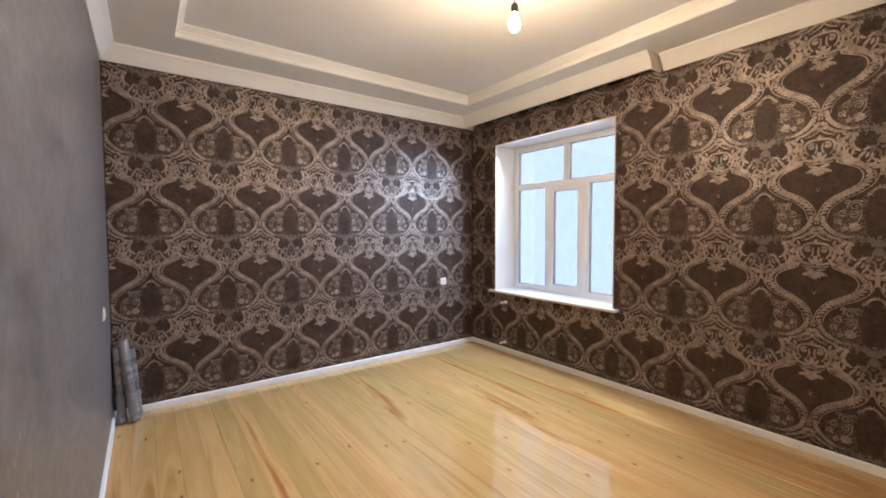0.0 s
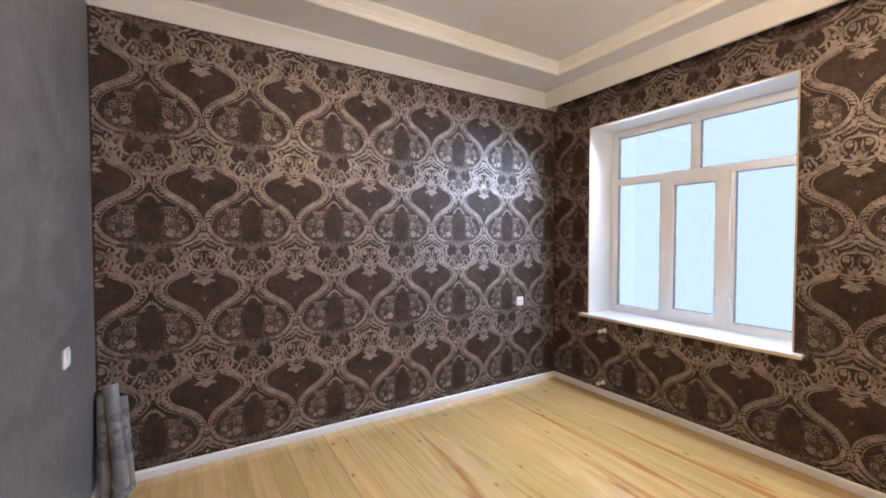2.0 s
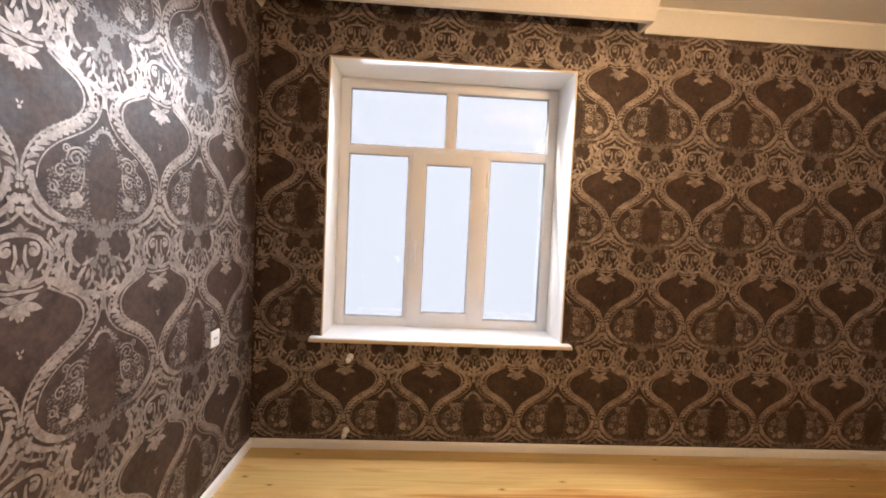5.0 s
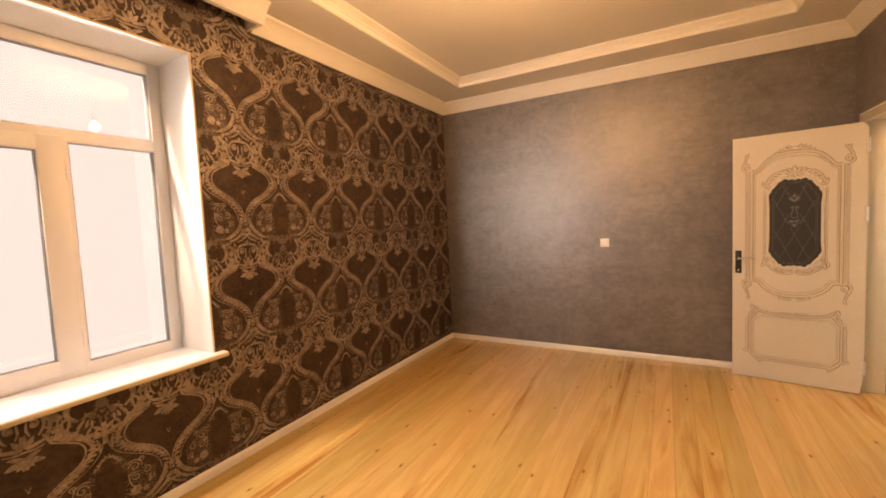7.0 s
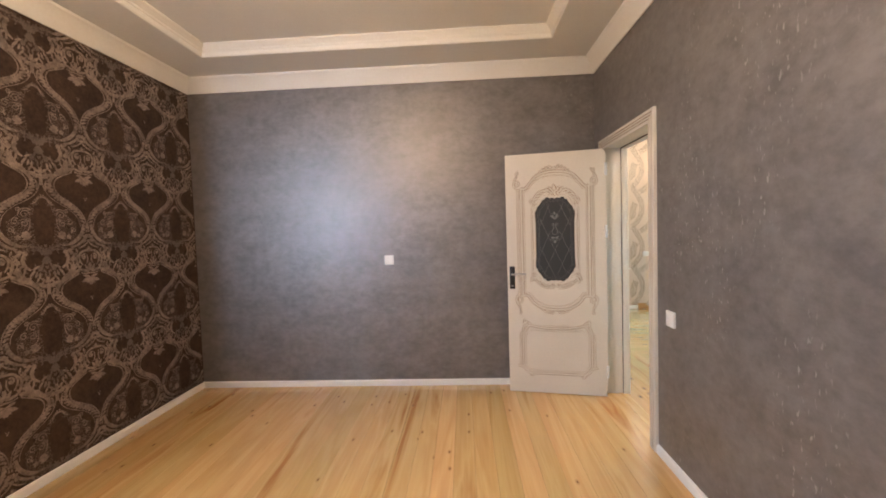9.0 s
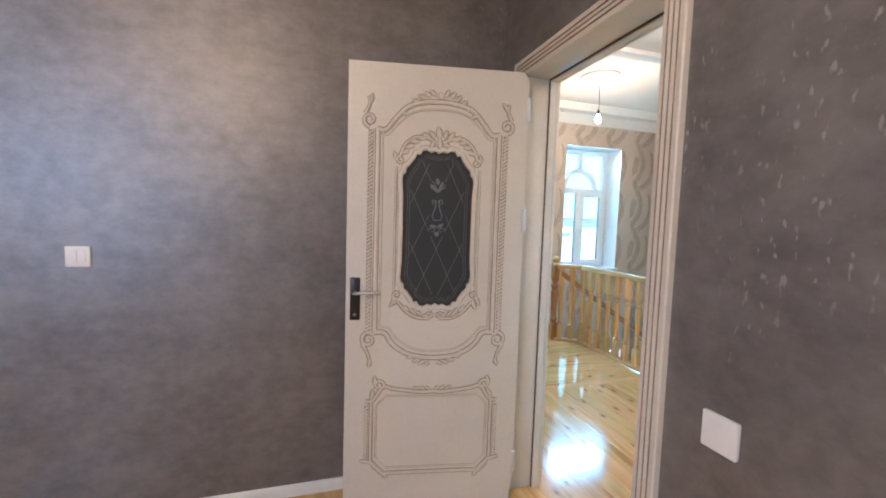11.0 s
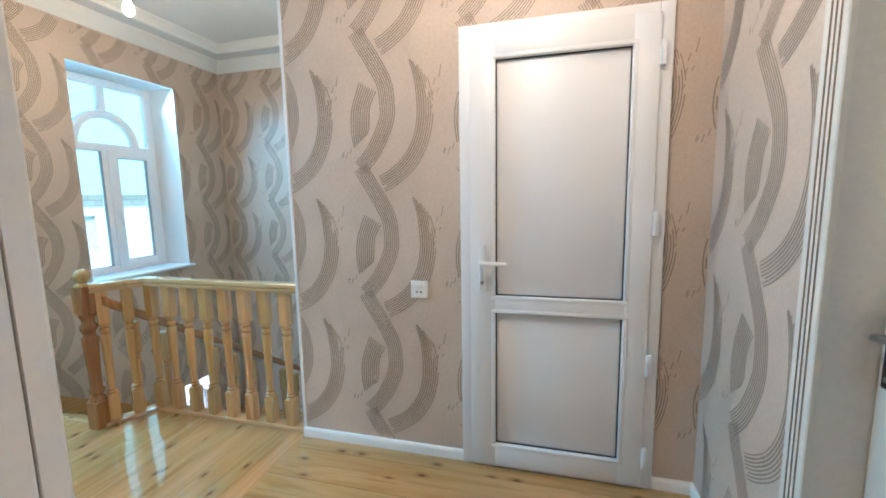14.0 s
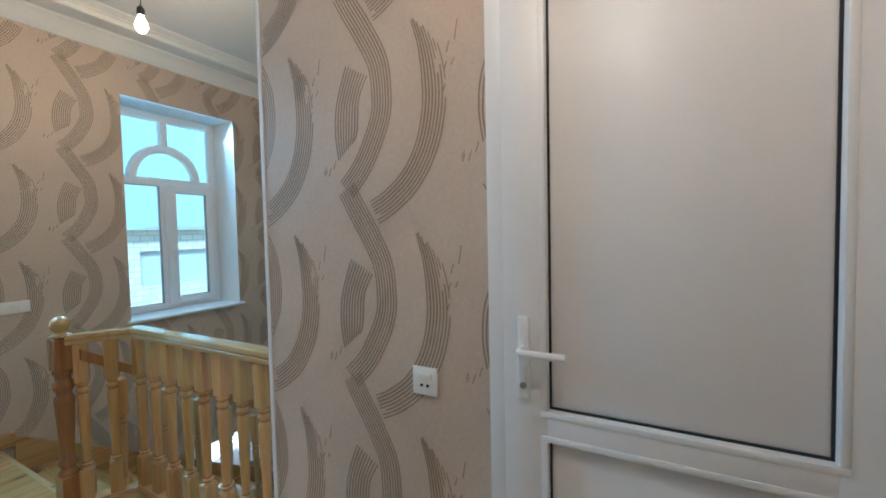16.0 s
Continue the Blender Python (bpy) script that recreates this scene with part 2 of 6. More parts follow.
PLAIN_GLASS = glass("plain_window_glass", (0.97, 0.98, 0.99))
TINTED_GLASS = glass("blue_green_tinted_window_glass", (0.62, 0.95, 1.0))
CLEAR = glass("clear_window_glass", (0.88, 0.985, 1.0))
BULB_GLASS = material("lit_bulb", (1, 0.9, 0.7), 0.2)
bsdf(BULB_GLASS).inputs["Emission Color"].default_value = (1.0, 0.72, 0.40, 1)
bsdf(BULB_GLASS).inputs["Emission Strength"].default_value = 25.0
# opaque door glass; the shaded wall behind it is put into its dark colour
DOOR_GLASS = material("smoked_door_glass", (0.040, 0.043, 0.046), 0.32, 0.0, 0.6)
ETCH = material("etched_glass_line", (0.20, 0.21, 0.21), 0.6)
FROST_GLASS = glass("frosted_door_glass", (0.75, 0.85, 0.95), 0.35)


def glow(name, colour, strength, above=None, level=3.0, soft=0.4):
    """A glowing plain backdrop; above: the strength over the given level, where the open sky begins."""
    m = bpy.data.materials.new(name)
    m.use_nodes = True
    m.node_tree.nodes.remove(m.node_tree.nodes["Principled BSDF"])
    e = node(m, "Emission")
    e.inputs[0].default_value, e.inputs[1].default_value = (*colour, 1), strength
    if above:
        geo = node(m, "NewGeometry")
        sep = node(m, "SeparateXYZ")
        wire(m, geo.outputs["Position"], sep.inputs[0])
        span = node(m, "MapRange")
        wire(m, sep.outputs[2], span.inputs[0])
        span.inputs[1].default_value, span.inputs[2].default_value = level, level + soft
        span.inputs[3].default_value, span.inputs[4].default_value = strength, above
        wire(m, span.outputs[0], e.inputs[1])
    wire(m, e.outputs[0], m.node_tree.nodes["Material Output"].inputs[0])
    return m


# ---------------------------------------------------------------- mesh helpers
def box(bm, x0, x1, y0, y1, z0, z1, mat=0):
    v = [bm.verts.new(p) for p in ((x0, y0, z0), (x1, y0, z0), (x1, y1, z0), (x0, y1, z0), (x0, y0, z1), (x1, y0, z1), (x1, y1, z1), (x0, y1, z1))]
    for f in ((3, 2, 1, 0), (4, 5, 6, 7), (0, 1, 5, 4), (1, 2, 6, 5), (2, 3, 7, 6), (3, 0, 4, 7)):
        bm.faces.new([v[i] for i in f]).material_index = mat
    return v


def soft_box(x0, x1, y0, y1, z0, z1, r=0.003, segs=2):
    bm = bmesh.new()
    box(bm, x0, x1, y0, y1, z0, z1)
    bmesh.ops.bevel(bm, geom=bm.edges[:], offset=r, segments=segs, profile=0.5, affect="EDGES")
    return bm


def mesh_of(name, bm, mats, smooth=None):
    bmesh.ops.recalc_face_normals(bm, faces=bm.faces[:])
    me = bpy.data.meshes.new(name)
    bm.to_mesh(me)
    bm.free()
    for m in (mats if isinstance(mats, (list, tuple)) else [mats]):
        me.materials.append(m)
    if smooth is not None:
        me.shade_smooth()
        me.set_sharp_from_angle(angle=radians(smooth))
    return me


def part(name, bm, mat, parent=None, label="", smooth=35):
    ob = new(name, mesh_of(name, bm, mat, smooth))
    if parent is not None:
        ob.parent = parent
    return tagged(ob, label)


def empty(name, m=None):
    ob = new(name)
    ob.empty_display_size = 0.05
    if m is not None:
        ob.matrix_world = m
    return ob


def structure(name, bm, mats, label, category, smooth=None):
    return tagged(new(name, mesh_of(name, bm, mats, smooth)), label, category, "", "structure")


def flat_mesh(name, verts, faces, mat, parent=None, label=""):
    me = bpy.data.meshes.new(name)
    me.from_pydata(verts, [], faces)
    me.materials.append(mat)
    ob = new(name, me)
    if parent is not None:
        ob.parent = parent
    return tagged(ob, label)


def cells(bounds, holes, paint):
    """A wall as one block with openings cut through; bounds (x0,x1,y0,y1,z0,z1), holes alike; paint(face centre, normal) gives the material slot."""
    cuts = []
    for a in range(3):
        s = {bounds[2 * a], bounds[2 * a + 1]}
        for h in holes:
            s |= {min(max(h[2 * a + i], bounds[2 * a]), bounds[2 * a + 1]) for i in (0, 1)}
        cuts.append(sorted(s))
    n = [len(c) - 1 for c in cuts]

    def solid(i, j, k):
        if not (0 <= i < n[0] and 0 <= j < n[1] and 0 <= k < n[2]):
            return False
        c = [(cuts[a][q] + cuts[a][q + 1]) / 2 for a, q in enumerate((i, j, k))]
        return not any(all(h[2 * a] < c[a] < h[2 * a + 1] for a in range(3)) for h in holes)

    bm = bmesh.new()
    verts = {}

    def vert(i, j, k):
        if (i, j, k) not in verts:
            verts[i, j, k] = bm.verts.new((cuts[0][i], cuts[1][j], cuts[2][k]))
        return verts[i, j, k]

    sides = (((1, 0, 0), ((1, 0, 0), (1, 1, 0), (1, 1, 1), (1, 0, 1))), ((-1, 0, 0), ((0, 0, 0), (0, 0, 1), (0, 1, 1), (0, 1, 0))),
             ((0, 1, 0), ((0, 1, 0), (0, 1, 1), (1, 1, 1), (1, 1, 0))), ((0, -1, 0), ((0, 0, 0), (1, 0, 0), (1, 0, 1), (0, 0, 1))),
             ((0, 0, 1), ((0, 0, 1), (1, 0, 1), (1, 1, 1), (0, 1, 1))), ((0, 0, -1), ((0, 0, 0), (0, 1, 0), (1, 1, 0), (1, 0, 0))))
    for i in range(n[0]):
        for j in range(n[1]):
            for k in range(n[2]):
                if not solid(i, j, k):
                    continue
                for d, corners in sides:
                    if not solid(i + d[0], j + d[1], k + d[2]):
                        f = bm.faces.new([vert(i + c[0], j + c[1], k + c[2]) for c in corners])
                        f.material_index = paint(f.calc_center_median(), Vector(d))
    return bm


def sweep(bm, profile, a, b, out, mitre_a=0.0, mitre_b=0.0):
    """A moulding from a to b: profile of (outward, up) pairs; out: the way it stands off; mitres shorten or lengthen the ends with the outward distance."""
    a, b, out = Vector(a), Vector(b), Vector(out)
    along = (b - a).normalized()
    rows = []
    for base, mit, sign in ((a, mitre_a, 1), (b, mitre_b, -1)):
        rows.append([bm.verts.new(base + out * o + Vector((0, 0, u)) + along * (sign * mit * o)) for o, u in profile])
    m = len(profile)
    for i in range(m):
        bm.faces.new([rows[0][i], rows[0][(i + 1) % m], rows[1][(i + 1) % m], rows[1][i]])
    bm.faces.new(rows[0])
    bm.faces.new(list(reversed(rows[1])))


def lathe(bm, profile, x=0, y=0, segs=16):
    """A turned piece: profile of (radius, z) from below upwards."""
    rings = []
    for r, z in profile:
        rings.append([bm.verts.new((x + r * math.cos(2 * math.pi * i / segs), y + r * math.sin(2 * math.pi * i / segs), z)) for i in range(segs)])
    for p, q in zip(rings, rings[1:]):
        for i in range(segs):
            bm.faces.new([p[i], p[(i + 1) % segs], q[(i + 1) % segs], q[i]])
    bm.faces.new(list(reversed(rings[0])))
    bm.faces.new(rings[-1])


def tube(bm, pts, r, segs=8):
    pts = [Vector(p) for p in pts]
    rings = []
    for i, p in enumerate(pts):
        d = (pts[min(i + 1, len(pts) - 1)] - pts[max(i - 1, 0)]).normalized()
        u = d.cross(Vector((0, 0, 1)) if abs(d.z) < 0.9 else Vector((1, 0, 0))).normalized()
        w = d.cross(u)
        rings.append([bm.verts.new(p + (u * math.cos(2 * math.pi * k / segs) + w * math.sin(2 * math.pi * k / segs)) * r) for k in range(segs)])
    for p, q in zip(rings, rings[1:]):
        for i in range(segs):
            bm.faces.new([p[i], p[(i + 1) % segs], q[(i + 1) % segs], q[i]])
    bm.faces.new(list(reversed(rings[0])))
    bm.faces.new(rings[-1])


# ---------------------------------------------------------------- plan
RX, RY = 3.622, 4.922                     # the room: x 0 to RX, y 0 to RY
TOP = 2.70                                # underside of the cornices
SOFFIT, CEIL = 2.82, 2.91
WIN = (2.978, 4.493, 0.715, 2.432)        # room window: y, y, z, z
DOOR = (0.198, 1.090, 2.05)               # room doorway: y, y, height
HX0, HX1, HY0, HY1 = -4.09, -0.17, -3.213, 1.172   # the hall
BX, BY = -1.914, -0.81                     # the closet block: its east and south faces
HTOP, VTOP = 2.795, 2.735
HW = ((-3.475, -2.518), (-1.517, -0.560))  # hall windows in x
HWZ = (0.680, 2.488)
PD = (0.120, 0.998, 2.100)                 # plastic door: y, y, height
D2 = (-1.195, -0.365, 2.05)                 # second carved door: x, x, height
LOW = -2.85                               # floor of the storey below

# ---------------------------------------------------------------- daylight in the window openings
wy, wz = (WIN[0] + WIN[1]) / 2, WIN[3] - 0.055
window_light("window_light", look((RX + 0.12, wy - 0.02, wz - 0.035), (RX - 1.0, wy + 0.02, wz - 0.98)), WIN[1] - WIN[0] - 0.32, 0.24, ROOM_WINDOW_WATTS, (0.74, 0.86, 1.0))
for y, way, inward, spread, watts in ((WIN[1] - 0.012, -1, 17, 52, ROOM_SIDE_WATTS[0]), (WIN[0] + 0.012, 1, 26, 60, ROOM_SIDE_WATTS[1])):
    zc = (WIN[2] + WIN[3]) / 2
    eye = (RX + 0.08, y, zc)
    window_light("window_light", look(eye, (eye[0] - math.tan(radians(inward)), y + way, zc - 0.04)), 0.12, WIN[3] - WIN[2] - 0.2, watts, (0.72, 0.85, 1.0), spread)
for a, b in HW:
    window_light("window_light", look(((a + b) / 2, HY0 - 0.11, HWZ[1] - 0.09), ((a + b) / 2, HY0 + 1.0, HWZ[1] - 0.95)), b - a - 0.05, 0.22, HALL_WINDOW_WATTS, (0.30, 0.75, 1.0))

# ---------------------------------------------------------------- walls
structure("wall_north", cells((-0.17, RX + 0.40, RY, RY + 0.25, -0.2, 3.05), [], lambda c, n: 0), [DAMASK_GROUND], "north room wall in dark brown damask wallpaper", "wall")
structure("wall_east", cells((RX, RX + 0.40, -0.15, RY, -0.2, 3.05), [(RX - 1, RX + 1, *WIN)], lambda c, n: 0 if n.x < -0.5 and c.x < RX + 0.01 else 1),
          [DAMASK_GROUND, WHITE_PAINT], "east room wall in dark damask wallpaper with a window opening", "wall")
structure("wall_south", cells((0.0, RX, -0.15, 0, -0.2, 3.05), [], lambda c, n: 0), [GREY_PAPER], "south room wall in mottled grey wallpaper", "wall")
structure("wall_west", cells((HX1, 0, HY0, RY, -0.2, 3.05), [(-1, 1, DOOR[0], DOOR[1], -0.004, DOOR[2])], lambda c, n: 0 if n.x > 0.5 else (1 if n.x < -0.5 else 2)),
          [GREY_PAPER, BEIGE_PAPER, WHITE_PAINT], "west room wall in grey wallpaper with a doorway", "wall")
structure("wall_hall_south", cells((HX0 - 0.3, HX1, HY0 - 0.38, HY0, LOW, 3.05), [(*w, -9, 9, *HWZ) for w in HW] + [(-3.70, -3.10, -9, 9, -1.00, -0.62)], lambda c, n: 0 if n.y > 0.5 and c.y > HY0 - 0.01 else 1),
          [BEIGE_PAPER, WHITE_PAINT], "south hall wall in beige patterned wallpaper with two windows", "wall")
structure("wall_hall_west", cells((HX0 - 0.3, HX0, HY0, BY + 0.12, LOW, 3.05), [], lambda c, n: 0), [BEIGE_PAPER], "west stairwell wall in beige patterned wallpaper", "wall")
structure("wall_closet_south", cells((HX0, BX, BY, BY + 0.12, LOW, 3.05), [], lambda c, n: 0), [BEIGE_PAPER], "stairwell side wall in beige wallpaper", "wall")
structure("wall_closet_east", cells((BX - 0.12, BX, BY + 0.12, HY1, -0.2, 3.05), [(-9, 9, PD[0] + 0.012, PD[1] - 0.012, -0.004, PD[2] - 0.012)], lambda c, n: 0), [BEIGE_PAPER], "hall wall in beige patterned wallpaper holding a plastic door", "wall")
structure("wall_hall_north", cells((BX - 0.12, HX1, HY1, HY1 + 0.25, -0.2, 3.05), [(D2[0], D2[1], -9, 9, -0.004, D2[2])], lambda c, n: 0), [BEIGE_PAPER], "north hall wall in beige patterned wallpaper with a doorway", "wall")
structure("wall_side_room_north", cells((BX - 0.12, HX1, HY1 + 2.2, HY1 + 2.4, -0.2, 3.05), [(-1.35, -0.3, -9, 9, 0.8, 2.3)], lambda c, n: 0), [WHITE_PAINT], "plain wall with a window opening in the next room", "wall")
structure("wall_side_room_west", cells((BX - 0.24, BX - 0.12, HY1 - 0.0, HY1 + 2.4, -0.2, 3.05), [], lambda c, n: 0), [WHITE_PAINT], "plain white wall of the next room", "wall")
structure("wall_closet_back", cells((BX - 1.3, BX - 1.2, BY + 0.12, HY1, -0.2, 3.05), [], lambda c, n: 0), [WHITE_PAINT], "plain white closet wall", "wall")
structure("wall_lower_north", cells((BX, HX1 + 0.2, BY, BY + 0.12, LOW, -0.2), [], lambda c, n: 0), [BEIGE_PAPER], "lower stairwell wall in beige wallpaper", "wall")
structure("wall_lower_east", cells((HX1 + 0.2, HX1 + 0.35, HY0, BY + 0.12, LOW, -0.2), [], lambda c, n: 0), [BEIGE_PAPER], "lower stairwell end wall in beige wallpaper", "wall")


# ---------------------------------------------------------------- ceilings and mouldings
def ring_moulding(bm, x0, x1, y0, y1, z, profile, inward=1):
    """A moulding round the inside of a rectangle, mitred at the corners."""
    sweep(bm, profile, (x0, y0, z), (x1, y0, z), (0, inward, 0), inward, inward)
    sweep(bm, profile, (x1, y0, z), (x1, y1, z), (-inward, 0, 0), inward, inward)
    sweep(bm, profile, (x1, y1, z), (x0, y1, z), (0, -inward, 0), inward, inward)
    sweep(bm, profile, (x0, y1, z), (x0, y0, z), (inward, 0, 0), inward, inward)


CORNICE = [(0, 0), (0.010, 0.0), (0.014, 0.008), (0.020, 0.016), (0.034, 0.044), (0.056, 0.078), (0.078, 0.100), (0.086, 0.106), (0.090, 0.120), (0, 0.120)]
STEP = [(0.0, 0.0), (0.006, 0.0), (0.012, 0.010), (0.012, 0.034), (0.020, 0.042), (0.022, 0.050), (0.034, 0.062), (0.048, 0.074), (0.055, 0.080), (0.055, 0.090), (0, 0.090)]


def tray_ceiling(name, x0, x1, y0, y1, margin, soffit, top, label):
    bm = cells((x0, x1, y0, y1, soffit, top + 0.12), [(x0 + margin, x1 - margin, y0 + margin, y1 - margin, soffit - 1, top)], lambda c, n: 0)
    return structure(name, bm, [WHITE_PAINT], label, "ceiling")


TM = 0.44
tray_ceiling("ceiling", 0, RX, 0, RY, TM, SOFFIT, CEIL, "white painted tray ceiling with a raised middle")
bm = bmesh.new()
PEL = 2.585   # the pelmet runs along the east wall from here to the north wall
ring = [(c[0], c[1]) for c in CORNICE]
sweep(bm, ring, (0, 0, TOP), (RX, 0, TOP), (0, 1, 0), 1, 1)
sweep(bm, ring, (RX, 0, TOP), (RX, PEL - 0.02, TOP), (-1, 0, 0), 1, 0)
sweep(bm, ring, (RX, RY, TOP), (0, RY, TOP), (0, -1, 0), 0, 1)
sweep(bm, ring, (0, RY, TOP), (0, 0, TOP), (1, 0, 0), 1, 1)
structure("trim_cornice", bm, [TRIM_WHITE], "white moulded cornice round the room", "cornice", 30)
bm = bmesh.new()
pel = [(0.0, 0.0)] + [(o + 0.145, u) for o, u in CORNICE[1:-1]] + [(0.0, 0.120)]
sweep(bm, [(0.125, 0.0)] + pel[1:-1] + [(0.125, 0.120)], (RX, PEL, TOP), (RX, RY, TOP), (-1, 0, 0), 0, 0)
box(bm, RX - 0.125, RX, PEL, PEL + 0.02, TOP, SOFFIT)
structure("trim_pelmet", bm, [TRIM_WHITE], "white curtain pelmet standing off the window wall", "pelmet", 30)
bm = bmesh.new()
ring_moulding(bm, TM, RX - TM, TM, RY - TM, SOFFIT, STEP)
structure("trim_tray_moulding", bm, [TRIM_WHITE], "white stepped moulding round the raised ceiling", "moulding", 30)

# the hall ceiling
HS, HC = HTOP + 0.12, HTOP + 0.21
tray_ceiling("ceiling_hall", HX0, HX1, HY0, BY, 0.24, HS, HC, "white painted tray ceiling over the stairs")
structure("ceiling_vestibule", cells((BX - 0.12, HX1, BY, HY1 + 2.4, VTOP + 0.03, 3.05), [], lambda c, n: 0), [WHITE_PAINT], "flat white ceiling before the doors", "ceiling")
structure("ceiling_beam", cells((BX, HX1, BY - 0.10, BY, VTOP - 0.005, HS), [], lambda c, n: 0), [WHITE_PAINT], "white beam between the two ceilings", "beam")
structure("ceiling_closet", cells((BX - 1.3, BX - 0.12, BY + 0.12, HY1, VTOP + 0.03, 3.05), [], lambda c, n: 0), [WHITE_PAINT], "flat white closet ceiling", "ceiling")
bm = bmesh.new()
sweep(bm, ring, (HX0, HY0, HTOP), (HX1, HY0, HTOP), (0, 1, 0), 1, 1)
sweep(bm, ring, (HX1, HY0, HTOP), (HX1, BY, HTOP), (-1, 0, 0), 1, 0)
sweep(bm, ring, (BX, BY, HTOP), (HX0, BY, HTOP), (0, -1, 0), 0, 1)
sweep(bm, ring, (HX0, BY, HTOP), (HX0, HY0, HTOP), (1, 0, 0), 1, 1)
structure("trim_hall_cornice", bm, [TRIM_WHITE], "white moulded cornice round the stair hall", "cornice", 30)
bm = bmesh.new()
ring_moulding(bm, HX0 + 0.24, HX1 - 0.24, HY0 + 0.24, BY - 0.24, HS, STEP)
structure("trim_hall_tray_moulding", bm, [TRIM_WHITE], "white stepped moulding round the raised hall ceiling", "moulding", 30)
bm = bmesh.new()
small = [(o * 0.5, u * 0.25) for o, u in CORNICE]
sweep(bm, small, (BX, HY1, VTOP), (BX, BY, VTOP), (1, 0, 0), 1, 0)
sweep(bm, small, (HX1, HY1, VTOP), (BX, HY1, VTOP), (0, -1, 0), 1, 1)
sweep(bm, small, (HX1, BY, VTOP), (HX1, HY1, VTOP), (-1, 0, 0), 0, 1)
structure("trim_vestibule_cornice", bm, [TRIM_WHITE], "narrow white cornice before the doors", "cornice", 30)

# ---------------------------------------------------------------- floors (slabs under the boards)
structure("floor", cells((0, RX, 0, RY, -0.2, -0.012), [], lambda c, n: 0), [JOINT], "varnished pine board floor of the room", "floor")
STAIR_X = -1.72
STAIR_Y = -2.08
structure("floor_hall", cells((BX, HX1, BY, HY1 + 2.4, -0.2, -0.012), [], lambda c, n: 0), [JOINT], "varnished pine board floor before the doors", "floor")
structure("floor_landing", cells((-2.012, HX1, HY0, BY, -0.2, -0.012), [(-9, STAIR_X, HY0 - 1, -1.99, -9, 9)], lambda c, n: 0), [JOINT], "varnished pine board landing at the head of the stairs", "floor")
structure("floor_doorway", cells((HX1, 0, DOOR[0], DOOR[1], -0.2, -0.012), [], lambda c, n: 0), [JOINT], "varnished pine floor in the doorway", "floor")
structure("floor_closet", cells((BX - 1.3, BX, BY + 0.12, HY1, -0.2, -0.012), [], lambda c, n: 0), [CONCRETE], "plain closet floor", "floor")
structure("floor_lower", cells((HX0 - 0.3, HX1 + 0.35, HY0 - 0.3, BY + 0.12, LOW - 0.2, LOW), [], lambda c, n: 0), [CONCRETE], "floor at the foot of the stairs", "floor")
# ---------------------------------------------------------------- baseboards
BASE = [(0, 0), (0.016, 0), (0.016, 0.040), (0.013, 0.047), (0.008, 0.052), (0, 0.054)]


def skirting(name, a, b, out, ma=0.0, mb=0.0):
    bm = bmesh.new()
    sweep(bm, BASE, a, b, out, ma, mb)
    return structure(name, bm, [TRIM_WHITE], "white plastic baseboard along the foot of the wall", "baseboard", 30)


skirting("baseboard_north", (RX, RY, 0), (0, RY, 0), (0, -1, 0), 1, 1)
skirting("baseboard_east", (RX, 0, 0), (RX, RY, 0), (-1, 0, 0), 1, 1)
skirting("baseboard_south", (0, 0, 0), (RX, 0, 0), (0, 1, 0), 1, 1)
skirting("baseboard_west", (0, RY, 0), (0, 1.131, 0), (1, 0, 0), 1, 0)
skirting("baseboard_west", (0, 0.158, 0), (0, 0, 0), (1, 0, 0), 0, 1)
skirting("baseboard_closet", (BX, PD[0] - 0.001, 0), (BX, BY, 0), (1, 0, 0), 0, 0)
skirting("baseboard_closet", (BX, HY1, 0), (BX, PD[1] + 0.001, 0), (1, 0, 0), 1, 0)
skirting("baseboard_hall_north", (-1.236, HY1, 0), (BX, HY1, 0), (0, -1, 0), 0, 1)
skirting("baseboard_hall_south", (-1.69, HY0, 0), (HX1, HY0, 0), (0, 1, 0), 0, 1)
skirting("baseboard_hall_east", (HX1, HY0, 0), (HX1, 0.158, 0), (-1, 0, 0), 1, 0)
bm = bmesh.new()
box(bm, BX - 0.004, BX + 0.004, BY - 0.004, BY + 0.012, 0, VTOP)
box(bm, BX - 0.012, BX - 0.004, BY - 0.004, BY, 0, VTOP)
structure("trim_wall_corner", bm, [PVC], "thin white corner bead on the wallpapered corner", "trim")


# ---------------------------------------------------------------- windows
def bar(bm, u0, u1, z0, z1, d0=0.0, d1=0.065):
    box(bm, u0, u1, d0, d1, z0, z1)


def frame_part(name, pieces, parent, mat=PVC, r=0.006, label=""):
    bm = bmesh.new()
    for p in pieces:
        bar(bm, *p)
    bmesh.ops.bevel(bm, geom=bm.edges[:], offset=r, segments=2, profile=0.5, affect="EDGES")
    return part(name, bm, mat, parent, label)


def pane(name, u0, u1, z0, z1, parent, mat=CLEAR, d=0.03):
    bm = bmesh.new()
    box(bm, u0, u1, d, d + 0.006, z0, z1)
    ob = part(name, bm, mat, parent, smooth=None)
    ob.visible_shadow = False
    return ob


def seal(u0, u1, z0, z1, parent, d=0.004, w=0.004, mat=GREY_SEAL):
    """The dark rubber line round a pane."""
    bm = bmesh.new()
    for p in ((u0, u1, z0, z0 + w), (u0, u1, z1 - w, z1), (u0, u0 + w, z0 + w, z1 - w), (u1 - w, u1, z0 + w, z1 - w)):
        bar(bm, *p, d, d + 0.03)
    return part("rubber_seal", bm, mat, parent, "black rubber seal" if mat is RUBBER else "grey rubber seal", None)


